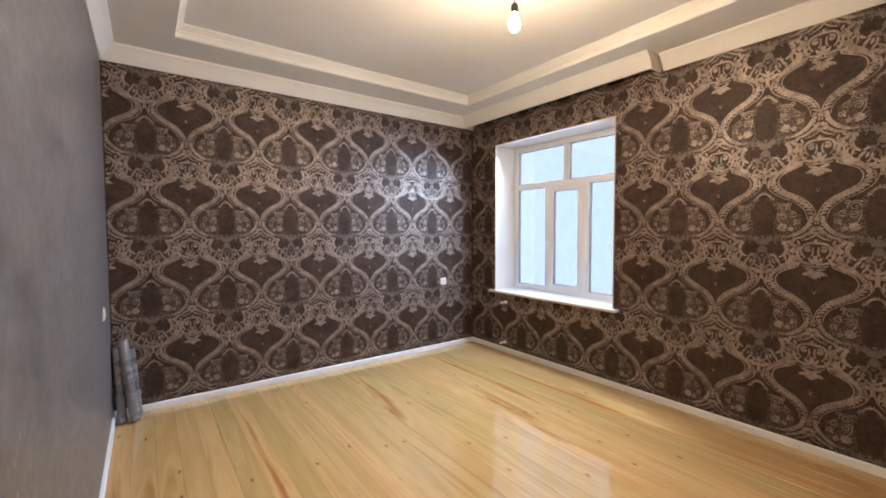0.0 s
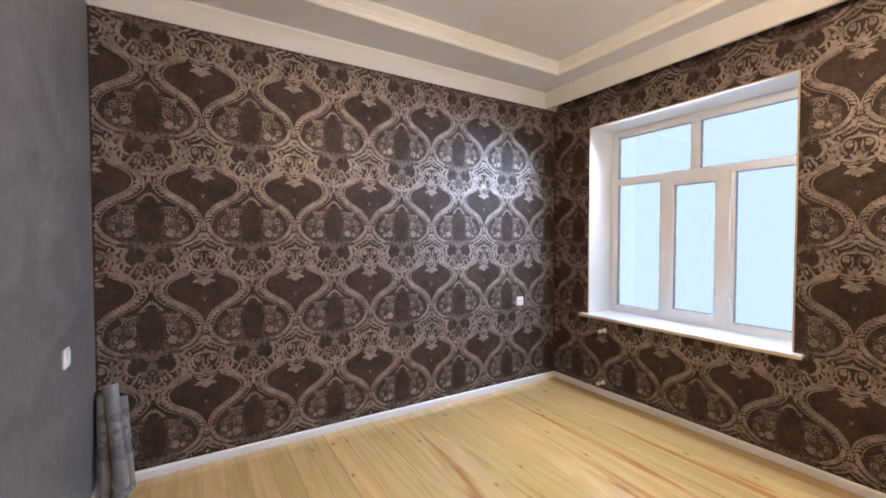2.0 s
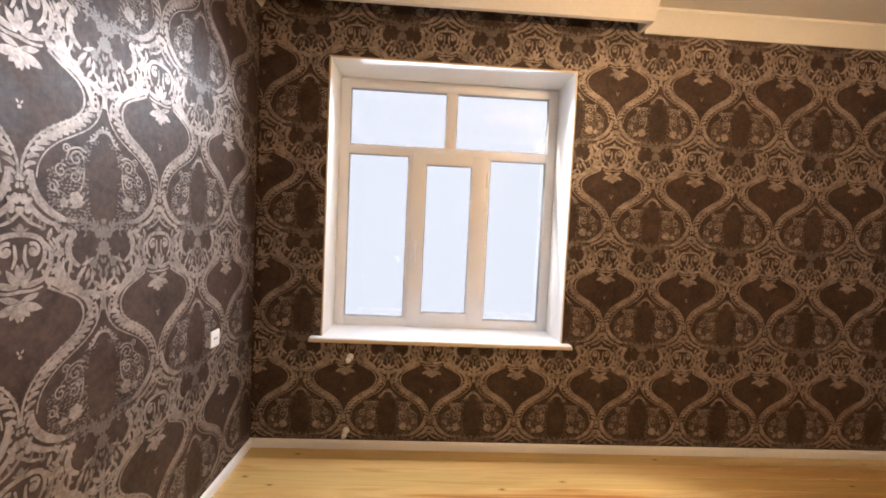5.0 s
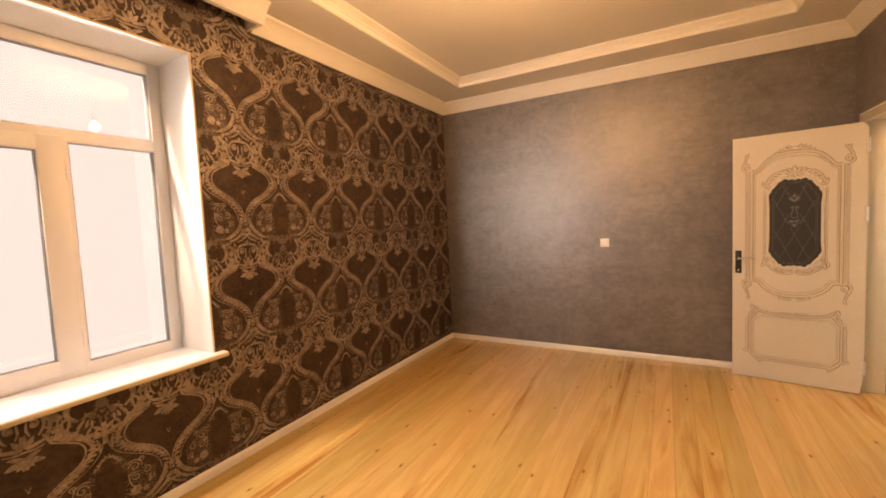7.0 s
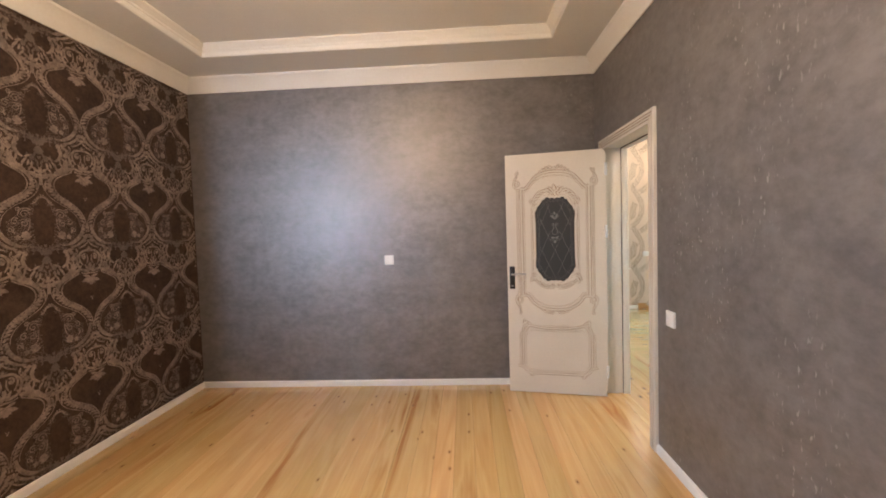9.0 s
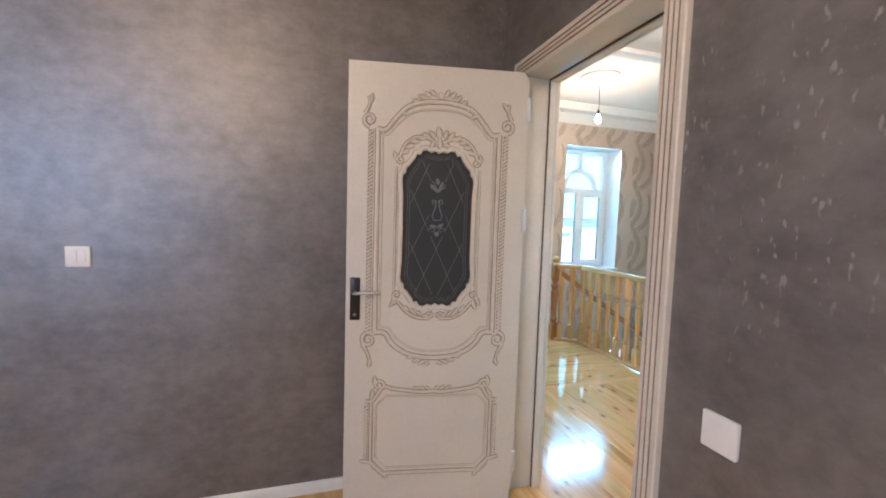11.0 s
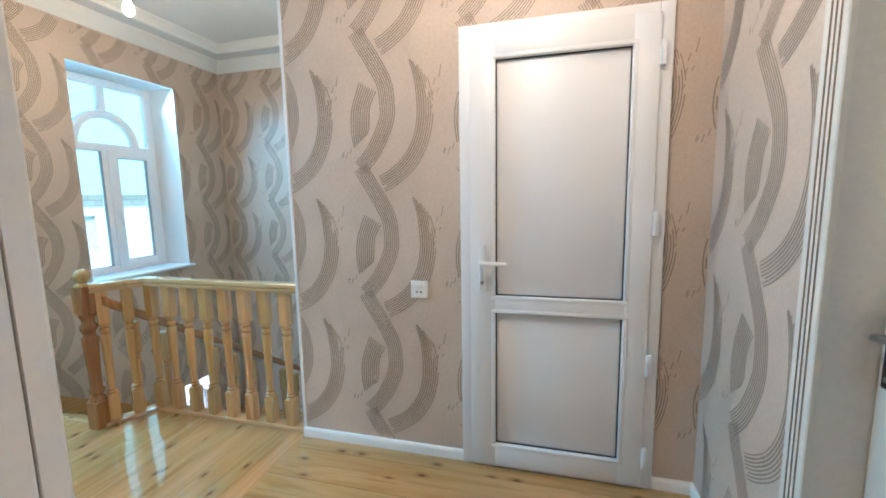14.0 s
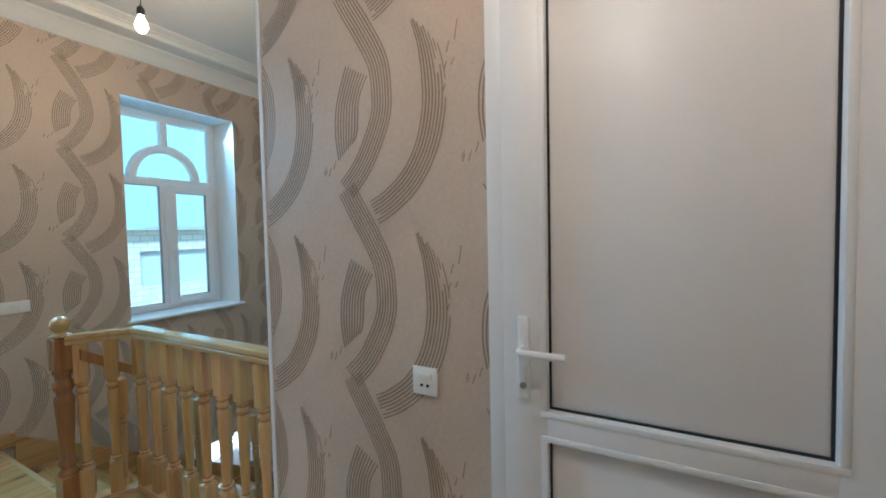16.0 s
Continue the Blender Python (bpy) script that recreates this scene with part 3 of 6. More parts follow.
def tilt_handle(u, z, parent, d=0.0, down=True):
    """A white plastic window handle: an oval rose with a lever."""
    bm = soft_box(u - 0.014, u + 0.014, d - 0.012, d, z - 0.035, z + 0.035, 0.005)
    rose = part("handle", bm, PVC, parent, "white plastic window handle")
    bm = soft_box(u - 0.009, u + 0.009, d - 0.045, d - 0.028, z - 0.115, z + 0.010, 0.006)
    box(bm, u - 0.008, u + 0.008, d - 0.030, d - 0.011, z - 0.008, z + 0.008)
    part("lever", bm, PVC, rose)


def room_window():
    w, h = WIN[1] - WIN[0], WIN[3] - WIN[2]
    top = empty("window_1", pose(RX + 0.315, WIN[1], WIN[2], 0, 0, -90))
    tagged(top, "white plastic window with a narrow opening casement", "window", "", "structure")
    frame_part("window_frame", [(0, 0.066, 0, h), (w - 0.066, w, 0, h), (0.064, w - 0.064, 0, 0.064), (0.064, w - 0.064, h - 0.066, h)], top)
    frame_part("transom", [(0.062, w - 0.062, 1.205, 1.268, 0.002, 0.063)], top)
    frame_part("mullion", [(0.728, 0.802, 1.264, h - 0.062, 0.002, 0.063)], top)
    frame_part("mullion", [(0.479, 0.525, 0.06, 1.208, 0.003, 0.062)], top)
    frame_part("mullion", [(1.008, 1.054, 0.06, 1.208, 0.003, 0.062)], top)
    sash = frame_part("casement", [(0.505, 0.606, 0.035, 1.225, -0.016, 0.05), (0.924, 1.028, 0.035, 1.225, -0.016, 0.05), (0.600, 0.930, 0.035, 0.105, -0.016, 0.05), (0.600, 0.930, 1.150, 1.225, -0.016, 0.05)], top)
    for u0, u1, z0, z1 in ((0.066, 0.728, 1.268, h - 0.066), (0.802, w - 0.066, 1.268, h - 0.066), (0.066, 0.479, 0.064, 1.205), (1.054, w - 0.066, 0.064, 1.205)):
        p = pane("pane", u0 - 0.002, u1 + 0.002, z0 - 0.002, z1 + 0.002, top, PLAIN_GLASS)
        seal(u0, u1, z0, z1, p, 0.012)
    pane("pane", 0.602, 0.928, 0.100, 1.155, sash, PLAIN_GLASS, 0.02)
    seal(0.606, 0.924, 0.105, 1.150, sash, 0.0, 0.004)
    tilt_handle(0.545, 0.58, sash, -0.016)
    for z in (0.20, 1.06):
        bm = soft_box(1.026, 1.042, -0.022, 0.0, z - 0.05, z + 0.05, 0.005)
        part("hinge", bm, PVC, sash)
    bm = soft_box(-0.072, w + 0.062, -0.365, 0.0, -0.020, 0.004, 0.006, 3)
    sill = part("window_sill", bm, PVC, top, "white plastic sill board with a cream front edge")
    bm = soft_box(-0.073, w + 0.063, -0.371, -0.3655, -0.024, -0.003, 0.002)
    part("sill_edge", bm, SILL_EDGE, sill, "cream-coloured sill edge strip")
    # thin corner bead round the reveal
    bm = bmesh.new()
    d = -0.319
    for p in ((-0.010, 0.0, 0.0, h + 0.010), (w, w + 0.010, 0.0, h + 0.010), (0.0, w, h, h + 0.010)):
        bar(bm, *p, d, d + 0.0045)
    part("corner_bead", bm, SILL_EDGE, top, "thin cream bead round the reveal", None)


room_window()


def hall_window(name, x_right):
    """White plastic window with an arched fanlight bar over a fixed pane and a casement; x_right is its end nearest the room."""
    w, h = HW[0][1] - HW[0][0], HWZ[1] - HWZ[0]
    top = empty(name, pose(x_right, HY0 - 0.30, HWZ[0], 0, 0, 180))
    tagged(top, "white plastic window with an arched fanlight bar", "window", "", "structure")
    frame_part("window_frame", [(0, 0.07, 0, h), (w - 0.07, w, 0, h), (0.068, w - 0.068, 0, 0.06), (0.068, w - 0.068, h - 0.07, h)], top)
    t0, t1 = 1.145, 1.215
    frame_part("transom", [(0.066, w - 0.066, t0, t1, 0.002, 0.063)], top)
    frame_part("mullion", [(0.440, 0.500, t1 + 0.30, h - 0.066, 0.002, 0.063)], top)
    frame_part("mullion", [(0.415, 0.470, 0.056, t0 + 0.004, 0.003, 0.062)], top)
    bm = bmesh.new()
    n, c, zc, r0, r1 = 24, w / 2, t1 - 0.004, 0.245, 0.312
    rings = []
    for i in range(n + 1):
        a = math.pi * i / n
        rings.append([bm.verts.new((c + r * math.cos(a), d, zc + r * math.sin(a))) for r, d in ((r0, 0.060), (r0, 0.008), (r0 + 0.012, -0.004), (r1 - 0.012, -0.004), (r1, 0.008), (r1, 0.060))])
    for p, q in zip(rings, rings[1:]):
        for i in range(6):
            bm.faces.new([p[i], p[(i + 1) % 6], q[(i + 1) % 6], q[i]])
    part("arched_bar", bm, PVC, top)
    sash = frame_part("casement", [(0.455, 0.545, 0.035, t0 + 0.015, -0.016, 0.05), (w - 0.118, w - 0.045, 0.035, t0 + 0.015, -0.016, 0.05), (0.540, w - 0.112, 0.035, 0.105, -0.016, 0.05), (0.540, w - 0.112, t0 - 0.055, t0 + 0.015, -0.016, 0.05)], top)
    pane("pane", 0.066, w - 0.066, t1 - 0.002, h - 0.066, top, TINTED_GLASS)
    pane("pane", 0.066, 0.418, 0.056, t0 + 0.002, top, TINTED_GLASS)
    seal(0.070, 0.415, 0.060, t0, top, 0.012)
    pane("pane", 0.540, w - 0.112, 0.100, t0 - 0.05, sash, TINTED_GLASS, 0.02)
    seal(0.545, w - 0.118, 0.105, t0 - 0.055, sash, 0.0)
    tilt_handle(0.500, 0.56, sash, -0.016)
    bm = soft_box(-0.03, w + 0.04, -0.345, 0.0, -0.020, 0.004, 0.006, 3)
    part("window_sill", bm, PVC, top, "white plastic sill board")
    return top


hall_window("window_2", HW[0][1])
hall_window("window_3", HW[1][1])

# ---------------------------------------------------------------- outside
# shaft wall: its daylight is put in as emission, which also lights the room
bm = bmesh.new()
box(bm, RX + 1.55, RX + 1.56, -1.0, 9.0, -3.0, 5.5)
tagged(new("backdrop_light_shaft", mesh_of("backdrop_light_shaft", bm, glow("bright_light_shaft_wall", (0.78, 0.87, 1.0), WINDOW_GLOW))), "glowing backdrop for a daylit wall across a narrow light shaft", "backdrop", "", "structure")
bm = bmesh.new()
box(bm, -1.9, -0.19, HY1 + 3.2, HY1 + 3.21, 0.0, 3.0)
tagged(new("backdrop_side_window", mesh_of("backdrop_side_window", bm, glow("bright_daylight_beyond", (0.55, 0.78, 1.0), WINDOW_GLOW * 28))), "bright daylight beyond the next room's window", "backdrop", "", "structure")
bm = bmesh.new()
box(bm, -4.2, -2.6, HY0 - 0.9, HY0 - 0.89, -1.6, -0.3)
tagged(new("backdrop_stair_window", mesh_of("backdrop_stair_window", bm, glow("bright_daylight_below", (0.80, 0.92, 1.0), WINDOW_GLOW * 7))), "bright daylight beyond the lower stair window", "backdrop", "", "structure")
bm = bmesh.new()
box(bm, -120, 120, -75, -74.5, -4, 70)
tagged(new("backdrop_sky", mesh_of("backdrop_sky", bm, glow("bright_hazy_sky", (0.76, 0.96, 1.0), HALL_SKY))), "bright hazy sky far beyond the houses", "backdrop", "", "structure")
bm = bmesh.new()
box(bm, -400, 400, -400, 400, LOW - 1.0, LOW - 0.5)
structure("ground", bm, [GROUND], "dusty open ground round the house", "ground")


FAR_GLASS = material("far_grey_window", (0.40, 0.42, 0.42), 0.3)


def stone_house(x0, x1, y0, y1, z1, roof_h, label, roof_mat=ROOF):
    top = empty("stone_house", pose((x0 + x1) / 2, (y0 + y1) / 2, LOW - 0.5))
    tagged(top, label, "house")
    hx, hy, h = (x1 - x0) / 2, (y1 - y0) / 2, z1 - LOW + 0.5
    bm = cells((-hx, hx, -hy, hy, 0, h), [(-hx * 0.55, -hx * 0.35, hy - 0.2, hy + 1, h - 1.9, h - 0.7), (hx * 0.2, hx * 0.4, hy - 0.2, hy + 1, h - 1.9, h - 0.7)], lambda c, n: 0)
    part("wall", bm, SILICATE, top, smooth=None)
    bm = bmesh.new()
    a = [bm.verts.new(p) for p in ((-hx - 0.3, -hy - 0.3, h), (hx + 0.3, -hy - 0.3, h), (hx + 0.3, hy + 0.3, h), (-hx - 0.3, hy + 0.3, h))]
    b = [bm.verts.new(p) for p in ((-hx * 0.6, 0, h + roof_h), (hx * 0.6, 0, h + roof_h))]
    for f in ((a[0], a[1], b[1], b[0]), (a[1], a[2], b[1]), (a[2], a[3], b[0], b[1]), (a[3], a[0], b[0]), (a[3], a[2], a[1], a[0])):
        bm.faces.new(f)
    part("roof", bm, roof_mat, top, "low sheet roof", None)
    for u0, u1 in ((-hx * 0.55, -hx * 0.35), (hx * 0.2, hx * 0.4)):
        bm = soft_box(u0, u1, hy - 0.18, hy - 0.12, h - 1.9, h - 0.7, 0.01)
        part("window", bm, FAR_GLASS, top, smooth=None)
    return top


stone_house(-16.0, 9.0, -24.0, -14.5, 1.62, 0.02, "long pale stone house with a flat roof across the yard", SILICATE)
stone_house(-34.0, -24.0, -54.0, -46.0, 1.9, 0.8, "far pale house with a low dark roof")
stone_house(-16.0, -8.0, -60.0, -52.0, 2.0, 1.1, "far pale house with a low dark roof")
stone_house(10.0, 22.0, -46.0, -38.0, 1.8, 0.8, "far pale house with a low dark roof")


# ---------------------------------------------------------------- floor boards
def boards(parent, mat, along, x0, x1, y0, y1, width, name="board"):
    """Boards laid side by side over a rectangle; along 0: they run in x, 1: in y."""
    a0, a1, c0, c1 = (x0, x1, y0, y1) if along == 0 else (y0, y1, x0, x1)
    n = max(1, round((c1 - c0) / width))
    w = (c1 - c0) / n
    meshes = {}
    r = random.Random(len(parent.name) * 7 + n)
    for i in range(n):
        key = "one"
        if key not in meshes:
            g, e, l = 0.0004, 0.0008, a1 - a0
            bm = bmesh.new()
            prof = [(g, -0.012), (w - g, -0.012), (w - g, -e), (w - g - e, 0), (g + e, 0), (g, -e)]
            rows = [[bm.verts.new((q, c, z) if along == 0 else (c, q, z)) for c, z in prof] for q in (0.0, l)]
            for k in range(6):
                bm.faces.new([rows[0][k], rows[0][(k + 1) % 6], rows[1][(k + 1) % 6], rows[1][k]])
            bm.faces.new(rows[0])
            bm.faces.new(list(reversed(rows[1])))
            meshes[key] = mesh_of(name, bm, mat)
        ob = new(name, meshes[key])
        ob.parent = parent
        ob.location = (a0, c0 + i * w, r.uniform(-0.0004, 0.0004)) if along == 0 else (c0 + i * w, a0, r.uniform(-0.0004, 0.0004))


boards(bpy.data.objects["floor"], PINE_ROOM, 1, 0, RX, 0, RY, 0.125)
boards(bpy.data.objects["floor_doorway"], PINE_ROOM, 1, HX1, 0, DOOR[0], DOOR[1], 0.085)
boards(bpy.data.objects["floor_hall"], PINE_HALL_Y, 1, BX, HX1, BY, HY1, 0.11)
boards(bpy.data.objects["floor_landing"], PINE_HALL_X, 0, STAIR_X, HX1, HY0, -1.99, 0.11)
boards(bpy.data.objects["floor_landing"], PINE_HALL_X, 0, -2.012, HX1, -1.99, BY, 0.11)
# ---------------------------------------------------------------- wallpaper prints
def curve_through(pts, step=0.012):
    """Points along a smooth curve through pts (Catmull-Rom)."""
    p = [Vector((*q, 0)[:2]) for q in pts]
    out = []
    for i in range(len(p) - 1):
        a, b, c, d = p[max(i - 1, 0)], p[i], p[i + 1], p[min(i + 2, len(p) - 1)]
        n = max(1, int((c - b).length / step))
        for k in range(n):
            t = k / n
            out.append(0.5 * ((2 * b) + (c - a) * t + (2 * a - 5 * b + 4 * c - d) * t * t + (3 * b - a - 3 * c + d) * t ** 3))
    out.append(p[-1])
    return out


class Print:
    """A flat motif made of strokes and leaves, gathered as quads and triangles."""

    def __init__(self):
        self.verts, self.faces, self.depth, self.count = [], [], [], 0

    def stroke(self, pts, w0, w1=None, wm=None, smooth=True, step=0.012):
        c = curve_through(pts, step) if smooth else [Vector(q) for q in pts]
        w1 = w0 if w1 is None else w1
        n = len(c)
        base = len(self.verts)
        for i, q in enumerate(c):
            t = (c[min(i + 1, n - 1)] - c[max(i - 1, 0)])
            t = t.normalized() if t.length else Vector((1, 0))
            s = i / max(1, n - 1)
            w = w0 + (w1 - w0) * s
            if wm is not None:
                w += (wm - (w0 + w1) / 2) * math.sin(math.pi * s)
            o = Vector((-t.y, t.x)) * (w / 2)
            self.verts += [tuple(q + o), tuple(q - o)]
        for i in range(n - 1):
            b = base + 2 * i
            self.faces.append((b, b + 1, b + 3, b + 2))
        self.settle()

    def settle(self):
        """Each stroke lies a hair above the one before it."""
        self.depth += [(self.count % 83) * 0.000012] * (len(self.verts) - len(self.depth))
        self.count += 1

    def leaf(self, x, y, angle, length, width):
        a = radians(angle)
        d, o = Vector((math.cos(a), math.sin(a))), Vector((-math.sin(a), math.cos(a)))
        base = len(self.verts)
        q = Vector((x, y))
        for s, w in ((0, 0.25), (0.3, 0.9), (0.6, 1.0), (0.85, 0.55), (1.0, 0.08)):
            bend = o * (0.12 * length * s * s)
            self.verts += [tuple(q + d * length * s + o * width * w / 2 + bend), tuple(q + d * length * s - o * width * w / 2 + bend)]
        for i in range(4):
            b = base + 2 * i
            self.faces.append((b, b + 1, b + 3, b + 2))
        self.settle()

    def scroll(self, x, y, r, start, turns, w, hand=1):
        pts = []
        n = max(8, int(14 * abs(turns)))
        for i in range(n + 1):
            s = i / n
            a = radians(start) + hand * 2 * math.pi * turns * s
            rr = r * (1 - 0.82 * s)
            pts.append((x + rr * math.cos(a), y + rr * math.sin(a)))
        self.stroke(pts, w, w * 0.9, smooth=False)

    def blob(self, x, y, r, n=7):
        base = len(self.verts)
        self.verts += [(x + r * math.cos(2 * math.pi * i / n), y + r * math.sin(2 * math.pi * i / n)) for i in range(n)]
        self.faces.append(tuple(range(base, base + n)))
        self.settle()

    def flower(self, x, y, r, petals=5):
        for i in range(petals):
            a = 2 * math.pi * i / petals + 0.3
            self.blob(x + r * 0.62 * math.cos(a), y + r * 0.62 * math.sin(a), r * 0.42, 6)
        self.blob(x, y, r * 0.3, 6)

    def mirror(self):
        n = len(self.verts)
        self.verts += [(-x, y) for x, y in self.verts]
        self.depth += [d + 0.0010 for d in self.depth]
        self.faces += [tuple(reversed([i + n for i in f])) for f in self.faces]


EPS = 0.0006


def lay(name, motif, pu, pv, u0, u1, v0, v1, ou, ov, place, mat, parent, keep, label, half_drop=0.0):
    """Repeat a motif over a wall: u along it, v up; place(u, v) gives the world point; keep(u, v) whether a face is printed."""
    mv, mf = np.array(motif.verts), motif.faces
    verts, faces = [], []
    for i in range(int((u0 - ou) / pu) - 2, int((u1 - ou) / pu) + 3):
        for j in range(int((v0 - ov) / pv) - 2, int((v1 - ov) / pv) + 3):
            uv = mv + (ou + i * pu, ov + (j + half_drop * (i % 2)) * pv)
            inside = (uv[:, 0] > u0) & (uv[:, 0] < u1) & (uv[:, 1] > v0) & (uv[:, 1] < v1)
            if not inside.any():
                continue
            used = {}
            for f in mf:
                if all(inside[k] for k in f):
                    c = uv[list(f)].mean(axis=0)
                    if keep(c[0], c[1]):
                        for k in f:
                            if k not in used:
                                used[k] = len(verts)
                                verts.append(place(*uv[k], EPS + motif.depth[k]))
                        faces.append(tuple(used[k] for k in f))
    ob = flat_mesh(name, verts, faces, mat, parent, label)
    return tagged(ob, kind="stuff")


def damask():
    """Half of one repeat, then mirrored: tip of the onion at the origin, neighbours meet at the node half a repeat aside. Returns the bright print and the dim lace."""
    r = random.Random(4)
    m, lace = Print(), Print()
    H = PU / 2
    # the onion's rim and the outer line of its band
    rim = [(0.003, -0.012), (0.008, 0.030), (0.026, 0.072), (0.060, 0.112), (0.112, 0.148), (0.164, 0.180), (0.192, 0.214), (0.197, 0.248), (0.180, 0.282), (0.146, 0.304), (0.112, 0.320), (0.078, 0.338)]
    outer = [(0.046, -0.008), (0.052, 0.028), (0.074, 0.066), (0.116, 0.102), (0.166, 0.130), (0.214, 0.160), (0.244, 0.192), (0.258, 0.222), (0.266, 0.256)]
    m.stroke(rim, 0.0075, 0.008, 0.0075)
    m.stroke(outer, 0.0045, 0.006, 0.0045)
    # plaited leaves filling the lower band
    inner, far = curve_through(rim[:8], 0.004), curve_through(outer, 0.004)
    n = 15
    for k in range(n):
        a, b = inner[int((k + 0.25) / n * (len(inner) - 1))], far[int(min(1.0, (k + 0.95) / n) * (len(far) - 1))]
        w = 0.0125 + 0.005 * math.sin(math.pi * k / n)
        m.stroke([tuple(a * 0.84 + b * 0.16), tuple(a * 0.5 + b * 0.5 + Vector((-0.003, 0.004))), tuple(a * 0.22 + b * 0.78)], w * 0.7, w * 0.5, w)
        if k > 1:
            m.blob(*(a * 1.02 - b * 0.02 + Vector((0.0, 0.004))), 0.0034, 5)
    # solid shoulder of the band, rising to the crown
    m.stroke([(0.222, 0.214), (0.224, 0.246), (0.208, 0.284), (0.176, 0.310), (0.136, 0.328), (0.096, 0.346), (0.070, 0.366)], 0.012, 0.008, 0.024)
    m.stroke([(0.246, 0.206), (0.250, 0.240), (0.240, 0.268)], 0.007, 0.004, 0.010)
    for x, y, a, l, w in ((0.232, 0.292, 55, 0.030, 0.012), (0.206, 0.312, 50, 0.034, 0.013), (0.172, 0.334, 60, 0.030, 0.012), (0.138, 0.346, 75, 0.030, 0.012)):
        m.leaf(x, y, a, l, w)
    # node: stem, palmette and curls where two onions touch
    m.stroke([(H, 0.236), (H, 0.300)], 0.020, 0.026, 0.020)
    m.scroll(H - 0.032, 0.236, 0.015, 60, 1.0, 0.006, 1)
    m.scroll(H - 0.036, 0.268, 0.014, 20, 1.0, 0.006, 1)
    for x, y, a, l, w in ((H - 0.006, 0.276, 150, 0.062, 0.018), (H - 0.010, 0.292, 165, 0.090, 0.020), (H - 0.006, 0.304, 132, 0.050, 0.016), (H, 0.296, 92, 0.050, 0.016), (H - 0.080, 0.316, 160, 0.050, 0.020)):
        m.leaf(x, y, a, l, w)
    # broad leaf and horn at each side of the space between crowns
    m.stroke([(H - 0.096, 0.338), (H - 0.120, 0.330), (H - 0.146, 0.344), (H - 0.156, 0.372), (H - 0.150, 0.396)], 0.014, 0.010, 0.046)
    m.stroke([(H - 0.090, 0.386), (H - 0.116, 0.404), (H - 0.130, 0.430), (H - 0.128, 0.462), (H - 0.116, 0.480)], 0.010, 0.020, 0.022)
    m.blob(H - 0.116, 0.482, 0.015, 8)
    for x, y, a, l, w in ((H - 0.150, 0.380, 110, 0.038, 0.013), (H - 0.128, 0.366, 75, 0.042, 0.014), (H - 0.100, 0.352, 40, 0.048, 0.015), (H - 0.070, 0.344, 60, 0.036, 0.013), (H - 0.046, 0.330, 80, 0.042, 0.013), (H - 0.168, 0.352, 150, 0.030, 0.012),
                          (H - 0.084, 0.388, 20, 0.046, 0.013)):
        m.leaf(x, y, a, l, w)
    # crown: open ring with volutes over a palmette, the fleuron hanging below it
    m.stroke([(0.0, 0.484), (0.030, 0.482), (0.058, 0.470), (0.070, 0.442), (0.064, 0.412), (0.048, 0.388)], 0.013, 0.007, 0.014)
    m.stroke([(0.066, 0.462), (0.086, 0.440), (0.086, 0.402), (0.072, 0.366), (0.088, 0.340)], 0.010, 0.012, 0.017)
    m.scroll(0.036, 0.442, 0.020, 120, 1.1, 0.011, -1)
    m.blob(0.034, 0.440, 0.011, 8)
    m.stroke([(0.016, 0.458), (0.012, 0.424), (0.022, 0.396)], 0.006, 0.006, 0.010)
    for x, y, a, l, w in ((0.076, 0.470, 60, 0.034, 0.014), (0.0, 0.484, 90, 0.022, 0.016), (0.092, 0.424, 20, 0.040, 0.018), (0.094, 0.398, -10, 0.036, 0.016), (0.100, 0.452, 60, 0.034, 0.015), (0.096, 0.372, 35, 0.034, 0.014), (0.060, 0.388, -60, 0.028, 0.012)):
        m.leaf(x, y, a, l, w)
    for k in range(26):
        x, y = r.uniform(0.088, 0.165), r.uniform(0.365, 0.500)
        m.leaf(x, y, r.uniform(20, 160), r.uniform(0.020, 0.036), r.uniform(0.009, 0.014))
    m.leaf(0.0, 0.352, 90, 0.056, 0.020)
    m.leaf(0.004, 0.350, 48, 0.054, 0.020)
    m.leaf(0.006, 0.346, 10, 0.064, 0.018)
    m.leaf(0.040, 0.352, 20, 0.040, 0.015)
    m.stroke([(0.0, 0.336), (0.034, 0.334), (0.064, 0.342)], 0.010, 0.006)
    m.leaf(0.0, 0.312, -90, 0.056, 0.026)
    m.leaf(0.004, 0.304, -28, 0.062, 0.025)
    m.leaf(0.004, 0.312, 8, 0.050, 0.018)
    m.leaf(0.006, 0.296, -62, 0.036, 0.018)
    m.blob(0.0, 0.164, 0.0055, 6)
    m.leaf(0.003, 0.172, 50, 0.012, 0.006)
    # lacy trunk under the tip and the tails that spread from it
    for k in range(30):
        y = -0.006 - 0.100 * r.random()
        m.blob(r.uniform(0.0, 0.030 + 0.16 * max(0.0, -0.05 - y)), y, r.uniform(0.004, 0.0085), 6)
    m.stroke([(0.030, 0.000), (0.034, -0.030), (0.052, -0.066), (0.086, -0.098), (0.128, -0.118), (0.172, -0.124)], 0.016, 0.006, 0.024)
    m.stroke([(0.010, -0.060), (0.034, -0.094), (0.074, -0.124), (0.120, -0.138)], 0.014, 0.006, 0.016)
    m.stroke([(0.0, -0.104), (0.026, -0.128), (0.060, -0.142)], 0.008, 0.005, 0.009)
    # rose beside the dark medallion
    m.flower(H - 0.104, -0.058, 0.025, 6)
    m.leaf(H - 0.122, -0.082, 15, 0.052, 0.016)
    m.flower(H - 0.146, -0.070, 0.016, 5)
